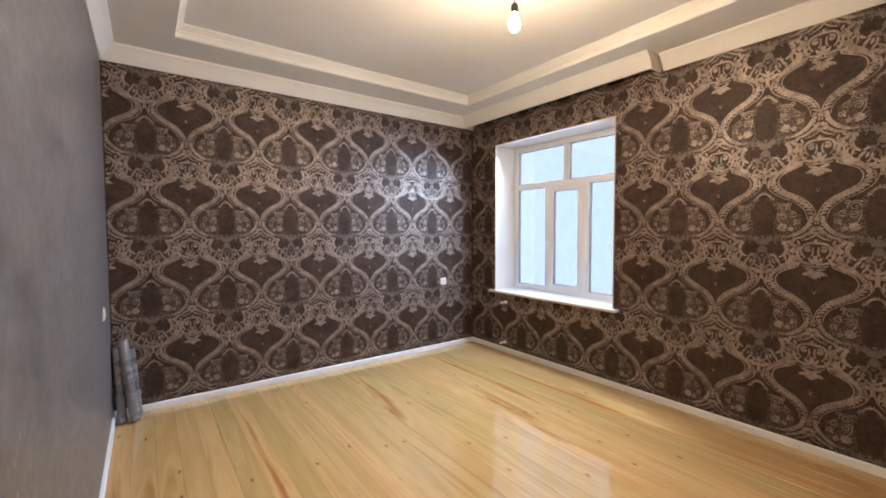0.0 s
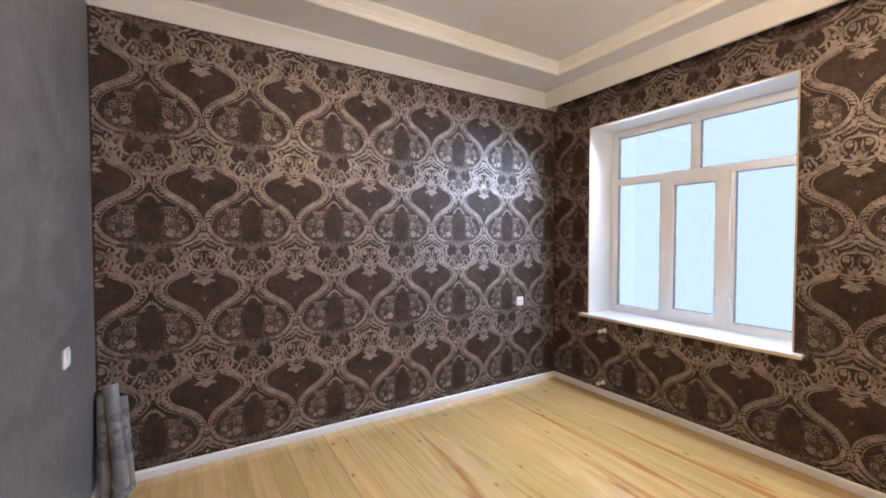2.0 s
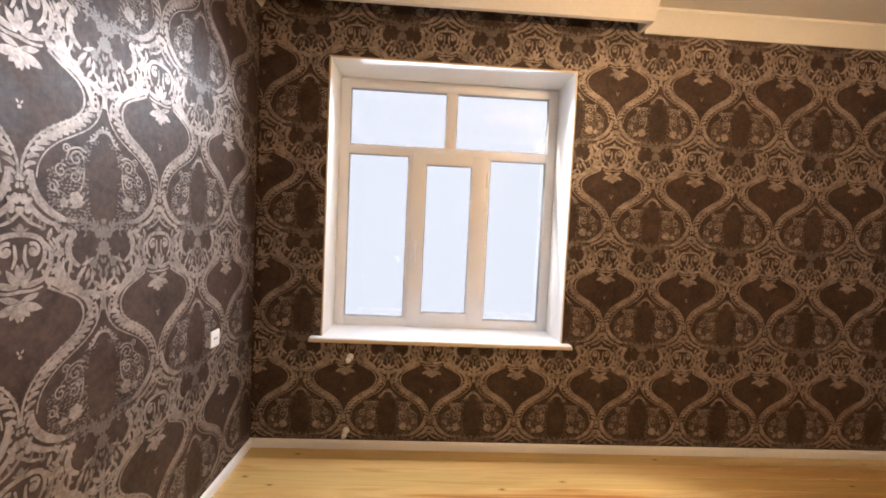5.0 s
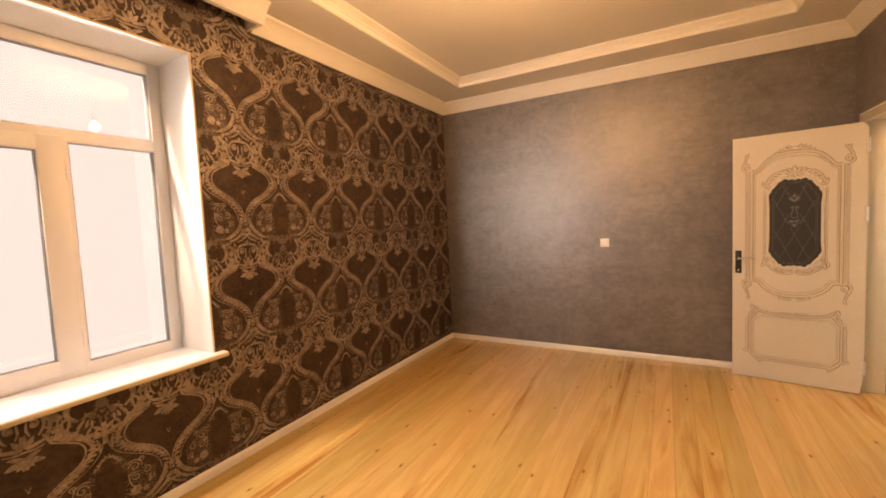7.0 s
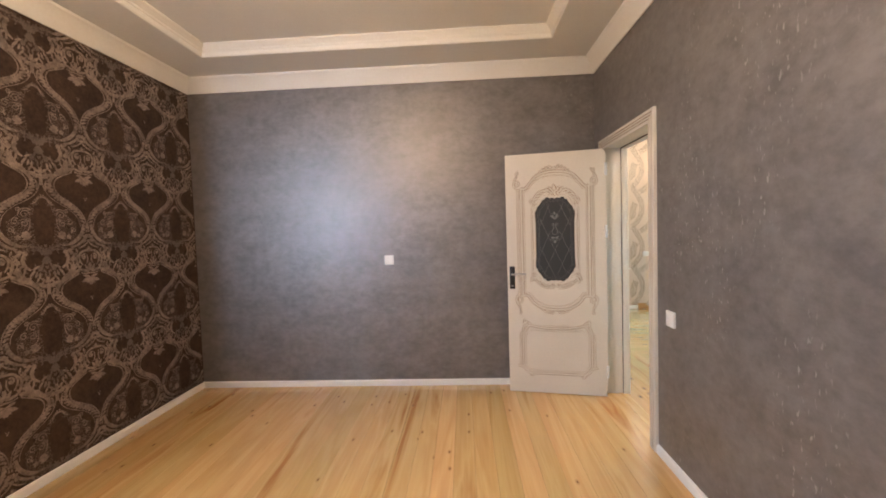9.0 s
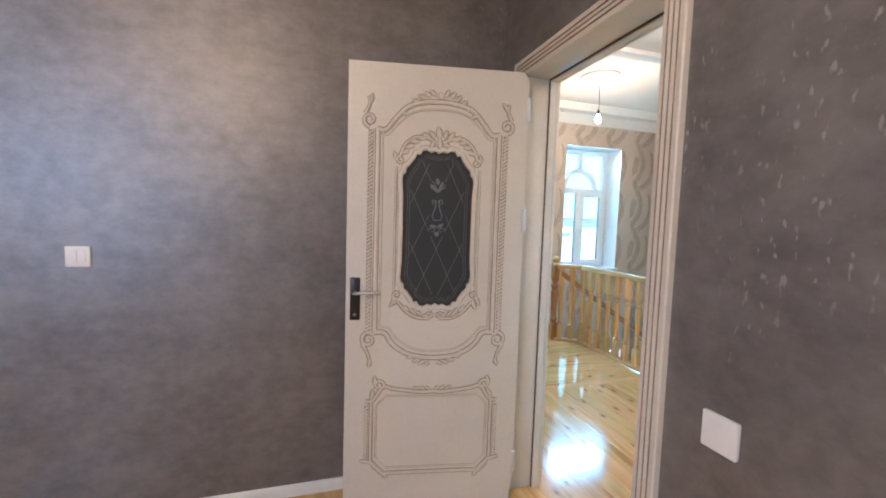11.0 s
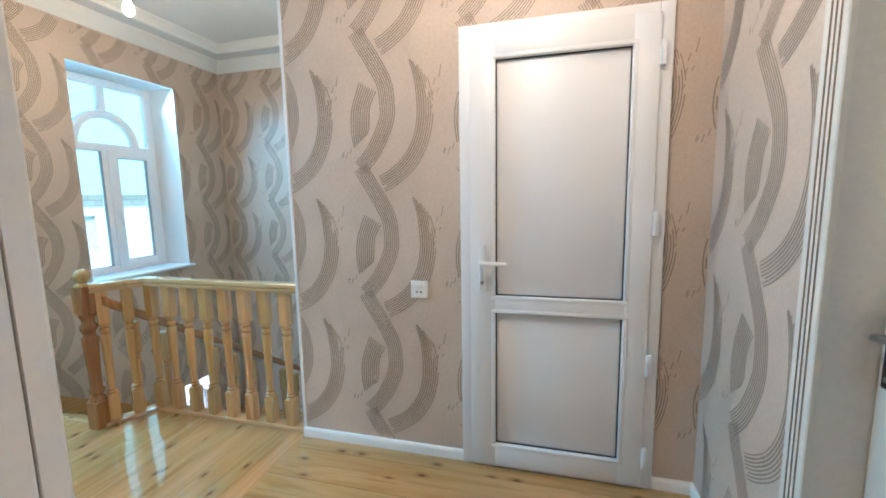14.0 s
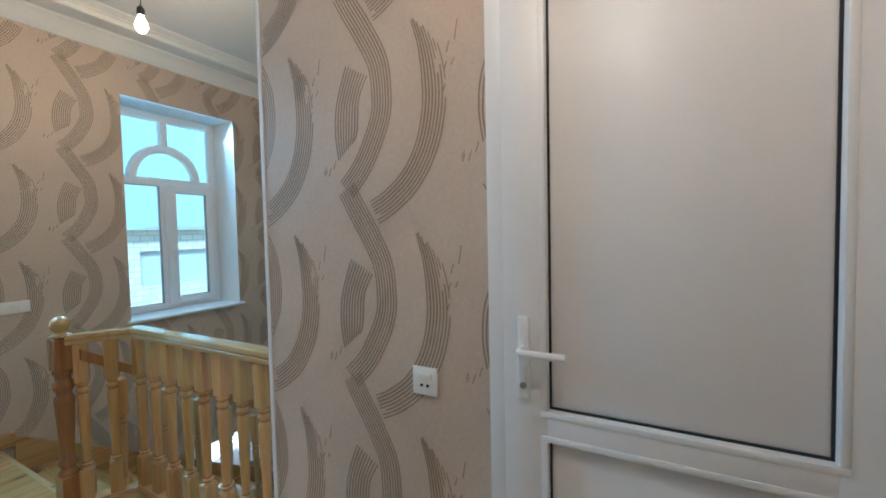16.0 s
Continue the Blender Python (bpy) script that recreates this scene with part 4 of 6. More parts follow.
    m.leaf(H - 0.160, -0.050, 120, 0.030, 0.011)
    # little arch over the medallion
    m.stroke([(H, 0.166), (H - 0.024, 0.158), (H - 0.038, 0.134), (H - 0.058, 0.122)], 0.012, 0.006, 0.011)
    for k in range(5):
        m.blob(H - 0.008 - 0.011 * k, 0.176 - 0.010 * k, 0.005, 6)
    # lace round the medallion: scrolls, hooks and short strokes
    for x, y, q, a, hand in ((H - 0.104, 0.062, 0.026, 0, 1), (H - 0.110, 0.010, 0.024, 120, -1), (H - 0.156, 0.020, 0.022, 40, 1), (H - 0.092, 0.030, 0.012, 200, 1), (H - 0.180, -0.026, 0.018, 80, -1), (H - 0.138, 0.086, 0.014, 10, 1)):
        m.scroll(x, y, q, a, 1.3, 0.0052, hand)
    m.stroke([(H - 0.070, 0.086), (H - 0.096, 0.096), (H - 0.128, 0.084), (H - 0.140, 0.052)], 0.005, 0.004, 0.006)
    m.stroke([(H - 0.076, 0.040), (H - 0.080, -0.004), (H - 0.092, -0.034)], 0.004, 0.004, 0.006)
    y = 0.128
    while y > -0.150:
        lo = max(0.058, 0.062 + 1.25 * max(0.0, y - 0.004), 0.074 + 1.1 * max(0.0, -0.070 - y))
        t = max(-1.0, min(1.0, y / 0.142))
        hi = H - r.uniform(0.056, 0.080) * (1 - t * t) ** 0.7
        x = lo + r.uniform(0, 0.008)
        while x < hi - 0.005:
            l = min(r.uniform(0.007, 0.020), hi - x)
            k = r.random()
            if k < 0.5:
                lace.stroke([(x, y + r.uniform(-0.004, 0.004)), (x + l / 2, y + r.uniform(-0.004, 0.007)), (x + l, y + r.uniform(-0.004, 0.004))], 0.0052, 0.0034, smooth=False)
            elif k < 0.75:
                lace.leaf(x, y, r.uniform(-80, 80), l, 0.0075)
            else:
                lace.blob(x + 0.004, y, r.uniform(0.003, 0.0048), 6)
            x += l + r.uniform(0.001, 0.006)
        y -= 0.0105
    # dim sprays on the axis between the crowns
    for k in range(44):
        x, y = H - abs(r.gauss(0, 0.052)), r.uniform(0.330, 0.505)
        if x > 0.115 and not (0.022 < H - x < 0.090 and 0.405 < y < 0.470):
            lace.leaf(x, y, r.uniform(30, 150), r.uniform(0.016, 0.030), r.uniform(0.007, 0.011))
    lace.flower(H, 0.438, 0.024, 6)
    lace.flower(H - 0.040, 0.388, 0.016, 5)
    for a in (90, 118, 145):
        lace.leaf(H, 0.470, a, 0.046, 0.011)
        lace.leaf(H - 0.03, 0.490, a + 5, 0.036, 0.010)
    for k in range(36):
        x, y = r.uniform(0.0, H), r.uniform(-0.158, -0.118)
        lace.leaf(x, y, r.uniform(0, 180), r.uniform(0.012, 0.026), 0.007)
    m.mirror()
    lace.mirror()
    return m, lace


PU, PV = 0.546, 0.645
DAMASK, DAMASK_FINE = damask()
for motif, ink, label in ((DAMASK_FINE, DAMASK_DIM, "dim bronze lace of the damask print"), (DAMASK, DAMASK_INK, "bronze damask print of ogee medallions")):
    lay("wallpaper_print", motif, PU, PV, 0.002, RX - 0.002, 0.056, TOP, 0.533, 0.868, lambda u, v, d: (u, RY - d, v), ink, bpy.data.objects["wall_north"], lambda u, v: True, label)
    lay("wallpaper_print", motif, PU, PV, 0.002, RY - 0.002, 0.056, 2.79, 2.706, 0.858, lambda u, v, d: (RX - d, u, v), ink, bpy.data.objects["wall_east"],
        lambda u, v: not (WIN[0] - 0.01 < u < WIN[1] + 0.01 and WIN[2] - 0.02 < v < WIN[3] + 0.01), label)


def combed():
    """Combed wavy strokes: a serpentine, an arc, an oval and a few dashes, each drawn with a toothed comb."""
    m = Print()
    r = random.Random(9)
    H = 0.655

    def comb(pts, width, teeth, fade0=0.0, fade1=0.0, thick=0.0052):
        c = curve_through(pts, 0.02)
        n = len(c)
        norm = []
        for i in range(n):
            t = (c[min(i + 1, n - 1)] - c[max(i - 1, 0)]).normalized()
            norm.append(Vector((-t.y, t.x)))
        for k in range(teeth):
            f = k / (teeth - 1) - 0.5
            a, b = int(n * fade0 * (f + 0.5)), n - int(n * fade1 * r.random())
            pts = []
            for i in range(a, b):
                grow = min(1.0, 0.62 + 1.3 * i / n) if fade0 else 1.0
                pts.append(c[i] + norm[i] * (width * f * grow))
            if len(pts) > 2:
                cut = int(len(pts) * r.uniform(0.10, 0.30)) if fade0 and k > teeth * 0.6 else 0
                if cut > 2:
                    m.stroke(pts[:cut - 1], thick * 0.7, smooth=False)
                m.stroke(pts[cut:], thick * r.uniform(0.8, 1.1), smooth=False)

    # serpentine: a sharp kink, a long bulge, then back to the next kink
    up = [(0.035, -0.002), (0.100, 0.064), (0.149, 0.143), (0.184, 0.225), (0.190, 0.295), (0.176, 0.398), (0.117, 0.510), (0.072, 0.582), (0.035, 0.647)]
    comb(up, 0.074, 8)
    # the oval in its bend, drawn from the bottom up
    for k in range(9):
        m.stroke([(0.006 + 0.0085 * k, 0.100 + 0.007 * k), (-0.006 + 0.0118 * k, 0.190), (0.004 + 0.0118 * k, 0.290), (0.048 + 0.0108 * k, 0.408 - 0.006 * k)], 0.0056, 0.0050)
    # the crescent on the other side
    comb([(0.330, 0.500), (0.360, 0.415), (0.379, 0.315), (0.379, 0.220), (0.352, 0.110), (0.295, 0.016), (0.215, -0.050), (0.150, -0.083)], 0.078, 8, 0.16, 0.05)
    # loose dashes
    for x, y, l in ((0.425, 0.37, 0.03), (0.416, 0.32, 0.025), (0.452, 0.40, 0.055), (0.410, 0.26, 0.02), (-0.062, 0.060, 0.022), (-0.040, 0.050, 0.030), (-0.018, 0.072, 0.030), (0.470, 0.050, 0.022), (0.440, 0.33, 0.02)):
        m.stroke([(x, y), (x + 0.010, y + l)], 0.004, 0.003)
    return m


COMBED = combed()
CU, CV = 0.53, 0.645
lay("wallpaper_print", COMBED, CU, CV, BY + 0.014, HY1 - 0.002, 0.056, VTOP, -0.43, 0.854, lambda u, v, d: (BX + d, u, v), TAUPE_INK, bpy.data.objects["wall_closet_east"],
    lambda u, v: not (PD[0] - 0.005 < u < PD[1] + 0.005 and v < PD[2] + 0.004), "taupe combed waves printed on beige")
lay("wallpaper_print", COMBED, CU, CV, -HX1 + 0.002, -HX0 - 0.002, -1.2, HTOP, 1.58, 0.717, lambda u, v, d: (-u, HY0 + d, v), TAUPE_INK, bpy.data.objects["wall_hall_south"],
    lambda u, v: not (v < 0.056 and u < 1.69) and not any(a - 0.004 < -u < b + 0.004 and HWZ[0] - 0.024 < v < HWZ[1] + 0.004 for a, b in HW), "taupe combed waves printed on beige")
lay("wallpaper_print", COMBED, CU, CV, HY0 + 0.002, BY - 0.002, -1.2, HTOP, -3.19, 0.717, lambda u, v, d: (HX0 + d, u, v), TAUPE_INK, bpy.data.objects["wall_hall_west"],
    lambda u, v: True, "taupe combed waves printed on beige")
lay("wallpaper_print", COMBED, CU, CV, BX + 0.002, HX1 - 0.002, 0.056, VTOP, -1.62, 1.172, lambda u, v, d: (u, HY1 - d, v), TAUPE_INK, bpy.data.objects["wall_hall_north"],
    lambda u, v: not (u > D2[0] - 0.045 and v < D2[2] + 0.045), "taupe combed waves printed on beige")
lay("wallpaper_print", COMBED, CU, CV, HY0 + 0.002, HY1 - 0.002, 0.056, VTOP, -2.4, 1.172, lambda u, v, d: (HX1 - d, u, v), TAUPE_INK, bpy.data.objects["wall_west"],
    lambda u, v: not (DOOR[0] - 0.045 < u < DOOR[1] + 0.045 and v < DOOR[2] + 0.045), "taupe combed waves printed on beige")
# ---------------------------------------------------------------- doors
def jambs(name, m, width, height, depth, both=True, recess=0.0, label="ivory enamelled door frame with reeded casing"):
    """A door lining with reeded casings. Local x across the opening, y from the leaf's face (0) through the wall, z up."""
    top = empty(name, m)
    tagged(top, label, "door frame", "", "structure")
    t = 0.03
    for u0, u1 in ((0, t), (width - t, width)):
        bm = soft_box(u0, u1, 0.001, depth - 0.001, 0, height - t, 0.002)
        part("jamb", bm, DOOR_CREAM, top)
    bm = soft_box(0, width, 0.001, depth - 0.001, height - t, height, 0.002)
    part("head_jamb", bm, DOOR_CREAM, top)
    # door stop with its dark seal
    s0 = 0.045 + recess
    bm = bmesh.new()
    for p in ((t, t + 0.012, 0, height - t), (width - t - 0.012, width - t, 0, height - t), (t + 0.012, width - t - 0.012, height - t - 0.012, height - t)):
        bar(bm, *p, s0, depth - 0.002)
    part("door_stop", bm, DOOR_CREAM, top, smooth=None)
    bm = bmesh.new()
    for p in ((t, t + 0.008, 0, height - t), (width - t - 0.008, width - t, 0, height - t), (t + 0.008, width - t - 0.008, height - t - 0.008, height - t)):
        bar(bm, *p, s0 - 0.0035, s0 - 0.0005)
    part("rubber_seal", bm, BROWN_SEAL, top, "dark rubber seal line", None)
    # casings: flat reeds between stained grooves, mitred head
    prof, groove = [(-0.012, 0.0), (-0.012, 0.014), (-0.009, 0.017)], set()
    for g in (0.006, 0.024, 0.042):
        prof += [(g, 0.019), (g + 0.001, 0.013)]
        groove |= {len(prof) - 2, len(prof) - 1, len(prof)}
        prof += [(g + 0.005, 0.013), (g + 0.006, 0.020)]
    prof += [(0.064, 0.022), (0.068, 0.018), (0.068, 0.0)]
    k = len(prof)

    def board(rows, name):
        bm = bmesh.new()
        rows = [[bm.verts.new(p) for p in row] for row in rows]
        for i in range(k):
            bm.faces.new([rows[0][i], rows[0][(i + 1) % k], rows[1][(i + 1) % k], rows[1][i]]).material_index = 1 if i in groove else 0
        bm.faces.new(rows[0])
        bm.faces.new(list(reversed(rows[1])))
        part(name, bm, [DOOR_CREAM, PATINA], top, smooth=None)

    for face, sign in (((0.0, -1),) + (((depth, 1),) if both else ())):
        for side in (0, 1):
            at = (lambda o: t - o) if side == 0 else (lambda o: width - t + o)
            board([[(at(o), face + sign * d, z + mit * o) for o, d in prof] for z, mit in ((0.0, 0.0), (height - t, 1.0))], "casing")
        board([[((t - o) if e == 0 else (width - t + o), face + sign * d, height - t + o) for o, d in prof] for e in (0, 1)], "head_casing")
    return top


class Carving:
    """Raised mouldings on a door face: rounded ridges with a stained edge beneath; local x across, z up, the face at y = 0 looking to -y."""

    def __init__(self):
        self.ridge, self.stain = bmesh.new(), Print()

    def line(self, pts, w, h, smooth=True, w1=None, stain=0.009, step=0.012):
        c = curve_through(pts, step) if smooth else [Vector(q) for q in pts]
        n = len(c)
        w1 = w if w1 is None else w1
        rows = []
        for i, q in enumerate(c):
            t = c[min(i + 1, n - 1)] - c[max(i - 1, 0)]
            t = t.normalized() if t.length else Vector((1, 0))
            if not smooth and 0 < i < n - 1:
                a, b = (c[i] - c[i - 1]).normalized(), (c[i + 1] - c[i]).normalized()
                t = (a + b).normalized()
                k = 1 / max(0.5, t.dot(a))
            else:
                k = 1.0
            o = Vector((-t.y, t.x))
            ww = (w + (w1 - w) * i / max(1, n - 1)) * k / 2
            rows.append([self.ridge.verts.new((q.x + o.x * ww * f, -h * g, q.y + o.y * ww * f)) for f, g in ((-1, 0), (-0.72, 0.75), (0, 1.0), (0.72, 0.75), (1, 0))])
        for p, q in zip(rows, rows[1:]):
            for i in range(4):
                self.ridge.faces.new([p[i], p[i + 1], q[i + 1], q[i]])
        if len(rows) > 1:
            self.ridge.faces.new(rows[0])
            self.ridge.faces.new(list(reversed(rows[-1])))
        if stain:
            self.stain.stroke([tuple(q) for q in c], w + stain, w1 + stain, smooth=False)

    def scroll(self, x, y, r, start, turns, w, h, hand=1):
        pts = []
        n = max(8, int(12 * turns))
        for i in range(n + 1):
            s = i / n
            a = radians(start) + hand * 2 * math.pi * turns * s
            rr = r * (1 - 0.80 * s)
            pts.append((x + rr * math.cos(a), y + rr * math.sin(a)))
        self.line(pts, w, h, smooth=False, w1=w * 0.8)
        self.bead(x, y, r * 0.22, h)

    def bead(self, x, y, r, h):
        n = 8
        lo = [self.ridge.verts.new((x + r * math.cos(2 * math.pi * i / n), 0, y + r * math.sin(2 * math.pi * i / n))) for i in range(n)]
        hi = [self.ridge.verts.new((x + 0.6 * r * math.cos(2 * math.pi * i / n), -h, y + 0.6 * r * math.sin(2 * math.pi * i / n))) for i in range(n)]
        for i in range(n):
            self.ridge.faces.new([lo[i], lo[(i + 1) % n], hi[(i + 1) % n], hi[i]])
        self.ridge.faces.new(hi)

    def leaf(self, x, y, angle, length, width, h=0.006):
        a = radians(angle)
        d, o = Vector((math.cos(a), math.sin(a))), Vector((-math.sin(a), math.cos(a)))
        pts = [Vector((x, y)) + d * length * s + o * 0.18 * length * s * s for s in (0, 0.25, 0.5, 0.75, 1.0)]
        rows = []
        for q, w in zip(pts, (0.35, 0.9, 1.0, 0.7, 0.12)):
            rows.append([self.ridge.verts.new((q.x + o.x * width * w * f / 2, -h * g, q.y + o.y * width * w * f / 2)) for f, g in ((-1, 0), (-0.4, 1), (0, 0.6), (0.4, 1), (1, 0))])
        for p, q in zip(rows, rows[1:]):
            for i in range(4):
                self.ridge.faces.new([p[i], p[i + 1], q[i + 1], q[i]])
        self.stain.stroke([tuple(q) for q in pts], width * 0.5, width * 0.3, width * 1.0 + 0.009, smooth=False)

    def rope(self, x, y0, y1, w, h, pitch=0.016):
        n = int((y1 - y0) / pitch)
        for i in range(n):
            y = y0 + pitch * (i + 0.5)
            s = 1 if x > 0 else -1
            self.line([(x - w / 2, y - s * 0.008), (x + w / 2, y + s * 0.008)], 0.0098, h, smooth=False, stain=0)
        self.stain.stroke([(x, y0), (x, y1)], w + 0.004, smooth=False)


def both_sides(f):
    for s in (-1, 1):
        f(s)


def glass_outline(cx, zc, hw, hh, grow=0.0):
    """The scalloped outline of the door's glass, clockwise from the top middle."""
    q = [(0.0, 0.955), (0.10, 0.985), (0.22, 0.965), (0.32, 0.995), (0.46, 0.985), (0.52, 0.935), (0.62, 0.94), (0.68, 0.875), (0.73, 0.845), (0.80, 0.80), (0.90, 0.765), (0.92, 0.70), (0.99, 0.68), (1.02, 0.60), (0.985, 0.40), (0.985, 0.0)]
    half = q + [(x, -y) for x, y in reversed(q[:-1])]
    full = half + [(-x, y) for x, y in reversed(half[1:-1])]
    return [(cx + x * (hw + grow), zc + y * (hh + grow)) for x, y in full]


def carved_leaf(m, width, height, glass_mat, label, handle_left=True):
    """An ivory door with gilded rococo mouldings round a scalloped glass. Local x from the left edge seen from the carved side, y into the leaf, z up."""
    top = empty("door_1" if handle_left else "door_2", m)
    tagged(top, label, "door", "", "structure")
    t = 0.040
    cx = width / 2 + 0.004
    gz, gw, gh = 1.290, 0.156, 0.350
    outline = glass_outline(cx, gz, gw, gh)
    # the leaf as a slab with the scalloped opening
    bm = bmesh.new()
    n = len(outline)
    ring = []
    for x, z in outline:
        dx, dz = x - cx, z - gz
        s = min((cx / abs(dx)) if abs(dx) > 1e-6 else 1e9, ((height - gz) / dz) if dz > 1e-6 else (gz / -dz if dz < -1e-6 else 1e9))
        ring.append((cx + dx * s, gz + dz * s))
    corners = [(0, 0), (width, 0), (width, height), (0, height)]
    for y, flip in ((0.0, 1), (t, 0)):
        inner = [bm.verts.new((x, y, z)) for x, z in outline]
        outer = [bm.verts.new((x, y, z)) for x, z in ring]
        for i in range(n):
            j = (i + 1) % n
            a, b = ring[i], ring[j]
            extra = [c for c in corners if min(abs(a[0] - c[0]), abs(b[0] - c[0])) < 1e-6 and min(abs(a[1] - c[1]), abs(b[1] - c[1])) < 1e-6
                     and not (abs(a[0] - b[0]) < 1e-6 or abs(a[1] - b[1]) < 1e-6)]
            f = [inner[i], outer[i]] + [bm.verts.new((c[0], y, c[1])) for c in extra] + [outer[j], inner[j]]
            bm.faces.new(f)
        if y == 0.0:
            front = inner
        else:
            for i in range(n):
                j = (i + 1) % n
                bm.faces.new([front[i], front[j], inner[j], inner[i]])
    for p in ((0, 0, 0, height), (width, width, 0, height)):
        v = [bm.verts.new(q) for q in ((p[0], 0, 0), (p[0], t, 0), (p[0], t, height), (p[0], 0, height))]
        bm.faces.new(v)
    for z in (0, height):
        bm.faces.new([bm.verts.new(q) for q in ((0, 0, z), (width, 0, z), (width, t, z), (0, t, z))])
    bmesh.ops.remove_doubles(bm, verts=bm.verts[:], dist=1e-5)
    slab = part("leaf", bm, DOOR_CREAM, top, smooth=None)
    # glass with etched lozenges
    bm = bmesh.new()
    bm.faces.new([bm.verts.new((x, 0.014, z)) for x, z in glass_outline(cx, gz, gw, gh, 0.006)])
    ext = bmesh.ops.extrude_face_region(bm, geom=bm.faces[:])
    bmesh.ops.translate(bm, verts=[v for v in ext["geom"] if isinstance(v, bmesh.types.BMVert)], vec=(0, 0.006, 0))
    pane_ob = part("glass_pane", bm, glass_mat, top, "scalloped dark glass etched with lozenges" if handle_left else "scalloped frosted glass", None)
    e = Print()
    for g in (-0.020, -0.030):
        o = glass_outline(cx, gz, gw, gh, g)
        e.stroke(o + [o[0]], 0.0016, smooth=False)
    inside = lambda x, z: abs(x - cx) < gw - 0.035 and abs(z - gz) < gh - 0.05 - 0.25 * max(0, abs(x - cx) - 0.05)
    for s in (-1, 1):
        for k in range(-6, 7):
            pts = [(cx + s * q * 0.004, gz - 0.09 + k * 0.235 + q * 0.0088) for q in range(-60, 61)]
            pts = [p for p in pts if inside(*p) and not (abs(p[0] - cx) < 0.035 and -0.02 < p[1] - gz < 0.21)]
            run = []
            for p in pts:
                if run and abs(p[1] - run[-1][1]) > 0.01:
                    if len(run) > 1:
                        e.stroke([run[0], run[-1]], 0.0022, smooth=False)
                    run = []
                run.append(p)
            if len(run) > 1:
                e.stroke([run[0], run[-1]], 0.0022, smooth=False)
    for s in (-1, 1):
        e.scroll(cx + s * 0.026, gz + 0.195, 0.018, 90, 1.0, 0.004, s)
        e.leaf(cx, gz + 0.165, 90 - s * 35, 0.05, 0.018)
        e.scroll(cx + s * 0.014, gz + 0.125, 0.012, -90, 1.0, 0.004, s)
        e.stroke([(cx + s * 0.006, gz + 0.13), (cx + s * 0.010, gz + 0.095), (cx + s * 0.022, gz + 0.06), (cx + s * 0.016, gz + 0.042), (cx, gz + 0.04)], 0.005, 0.004)
        e.scroll(cx + s * 0.020, gz - 0.005, 0.016, 0 if s > 0 else 180, 1.0, 0.004, s)
        e.leaf(cx, gz + 0.01, 90 - s * 70, 0.035, 0.014)
    e.leaf(cx, gz + 0.20, 90, 0.03, 0.018)
    e.blob(cx, gz - 0.02, 0.012)
    flat_mesh("etching", [(x, 0.0136 - d, z) for (x, z), d in zip(e.verts, e.depth)], e.faces, ETCH, pane_ob, "pale etched ornament")
    # carvings
    c = Carving()
    xo, xi = 0.098, 0.128
    z_lo, z_hi = 0.800, 1.735

    def side(s):
        X = lambda q: cx + s * (cx - q)
        c.rope(X(xo) , z_lo + 0.03, z_hi - 0.02, 0.018, 0.007)
        c.line([(X(xi), z_lo + 0.02), (X(xi), z_hi - 0.015)], 0.017, 0.008, smooth=False)
        c.line([(X(xi + 0.022), z_lo + 0.03), (X(xi + 0.022), z_hi - 0.03)], 0.006, 0.004, smooth=False, stain=0.003)
        # arched head of the upper panel
        c.line([(X(xi - 0.004), z_hi - 0.016), (X(xi + 0.035), z_hi - 0.018), (X(xi + 0.075), z_hi + 0.030), (X(xi + 0.13), z_hi + 0.085), (X(cx - 0.06), z_hi + 0.108), (cx, z_hi + 0.112)], 0.017, 0.009)
        c.line([(X(xi + 0.022), z_hi - 0.04), (X(xi + 0.045), z_hi - 0.040), (X(xi + 0.085), z_hi + 0.006), (X(xi + 0.14), z_hi + 0.055), (X(cx - 0.06), z_hi + 0.075), (cx, z_hi + 0.078)], 0.006, 0.004, stain=0.003)
        c.scroll(X(xo - 0.004), z_hi + 0.020, 0.030, 270, 1.3, 0.013, 0.009, s)
        c.line([(X(xo - 0.025), z_hi + 0.045), (X(xo - 0.006), z_hi + 0.085), (X(xo - 0.012), z_hi + 0.120)], 0.014, 0.009, w1=0.006)
        c.leaf(X(xo - 0.01), z_hi + 0.085, 90 + s * 30, 0.05, 0.018)
        for k in range(6):
            c.leaf(cx + s * (0.02 + 0.024 * k), z_hi + 0.132 - 0.0035 * k * k * 0.9, 90 - s * (35 + 9 * k), 0.040 - 0.002 * k, 0.017)
        # foot of the upper panel
        c.line([(X(xi - 0.004), z_lo + 0.022), (X(xi + 0.045), z_lo + 0.020), (X(xi + 0.080), z_lo - 0.030), (X(xi + 0.14), z_lo - 0.072), (X(cx - 0.06), z_lo - 0.090), (cx, z_lo - 0.094)], 0.017, 0.009)
        c.line([(X(xi + 0.022), z_lo + 0.045), (X(xi + 0.060), z_lo + 0.044), (X(xi + 0.095), z_lo - 0.002), (X(xi + 0.15), z_lo - 0.042), (X(cx - 0.06), z_lo - 0.060), (cx, z_lo - 0.063)], 0.006, 0.004, stain=0.003)
        c.scroll(X(xo + 0.004), z_lo - 0.010, 0.034, 90, 1.3, 0.013, 0.009, -s)
        c.line([(X(xo - 0.022), z_lo - 0.030), (X(xo + 0.002), z_lo - 0.075), (X(xo + 0.010), z_lo - 0.110)], 0.014, 0.009, w1=0.006)
        c.leaf(X(xo + 0.015), z_lo - 0.10, -90 + s * 20, 0.04, 0.016)
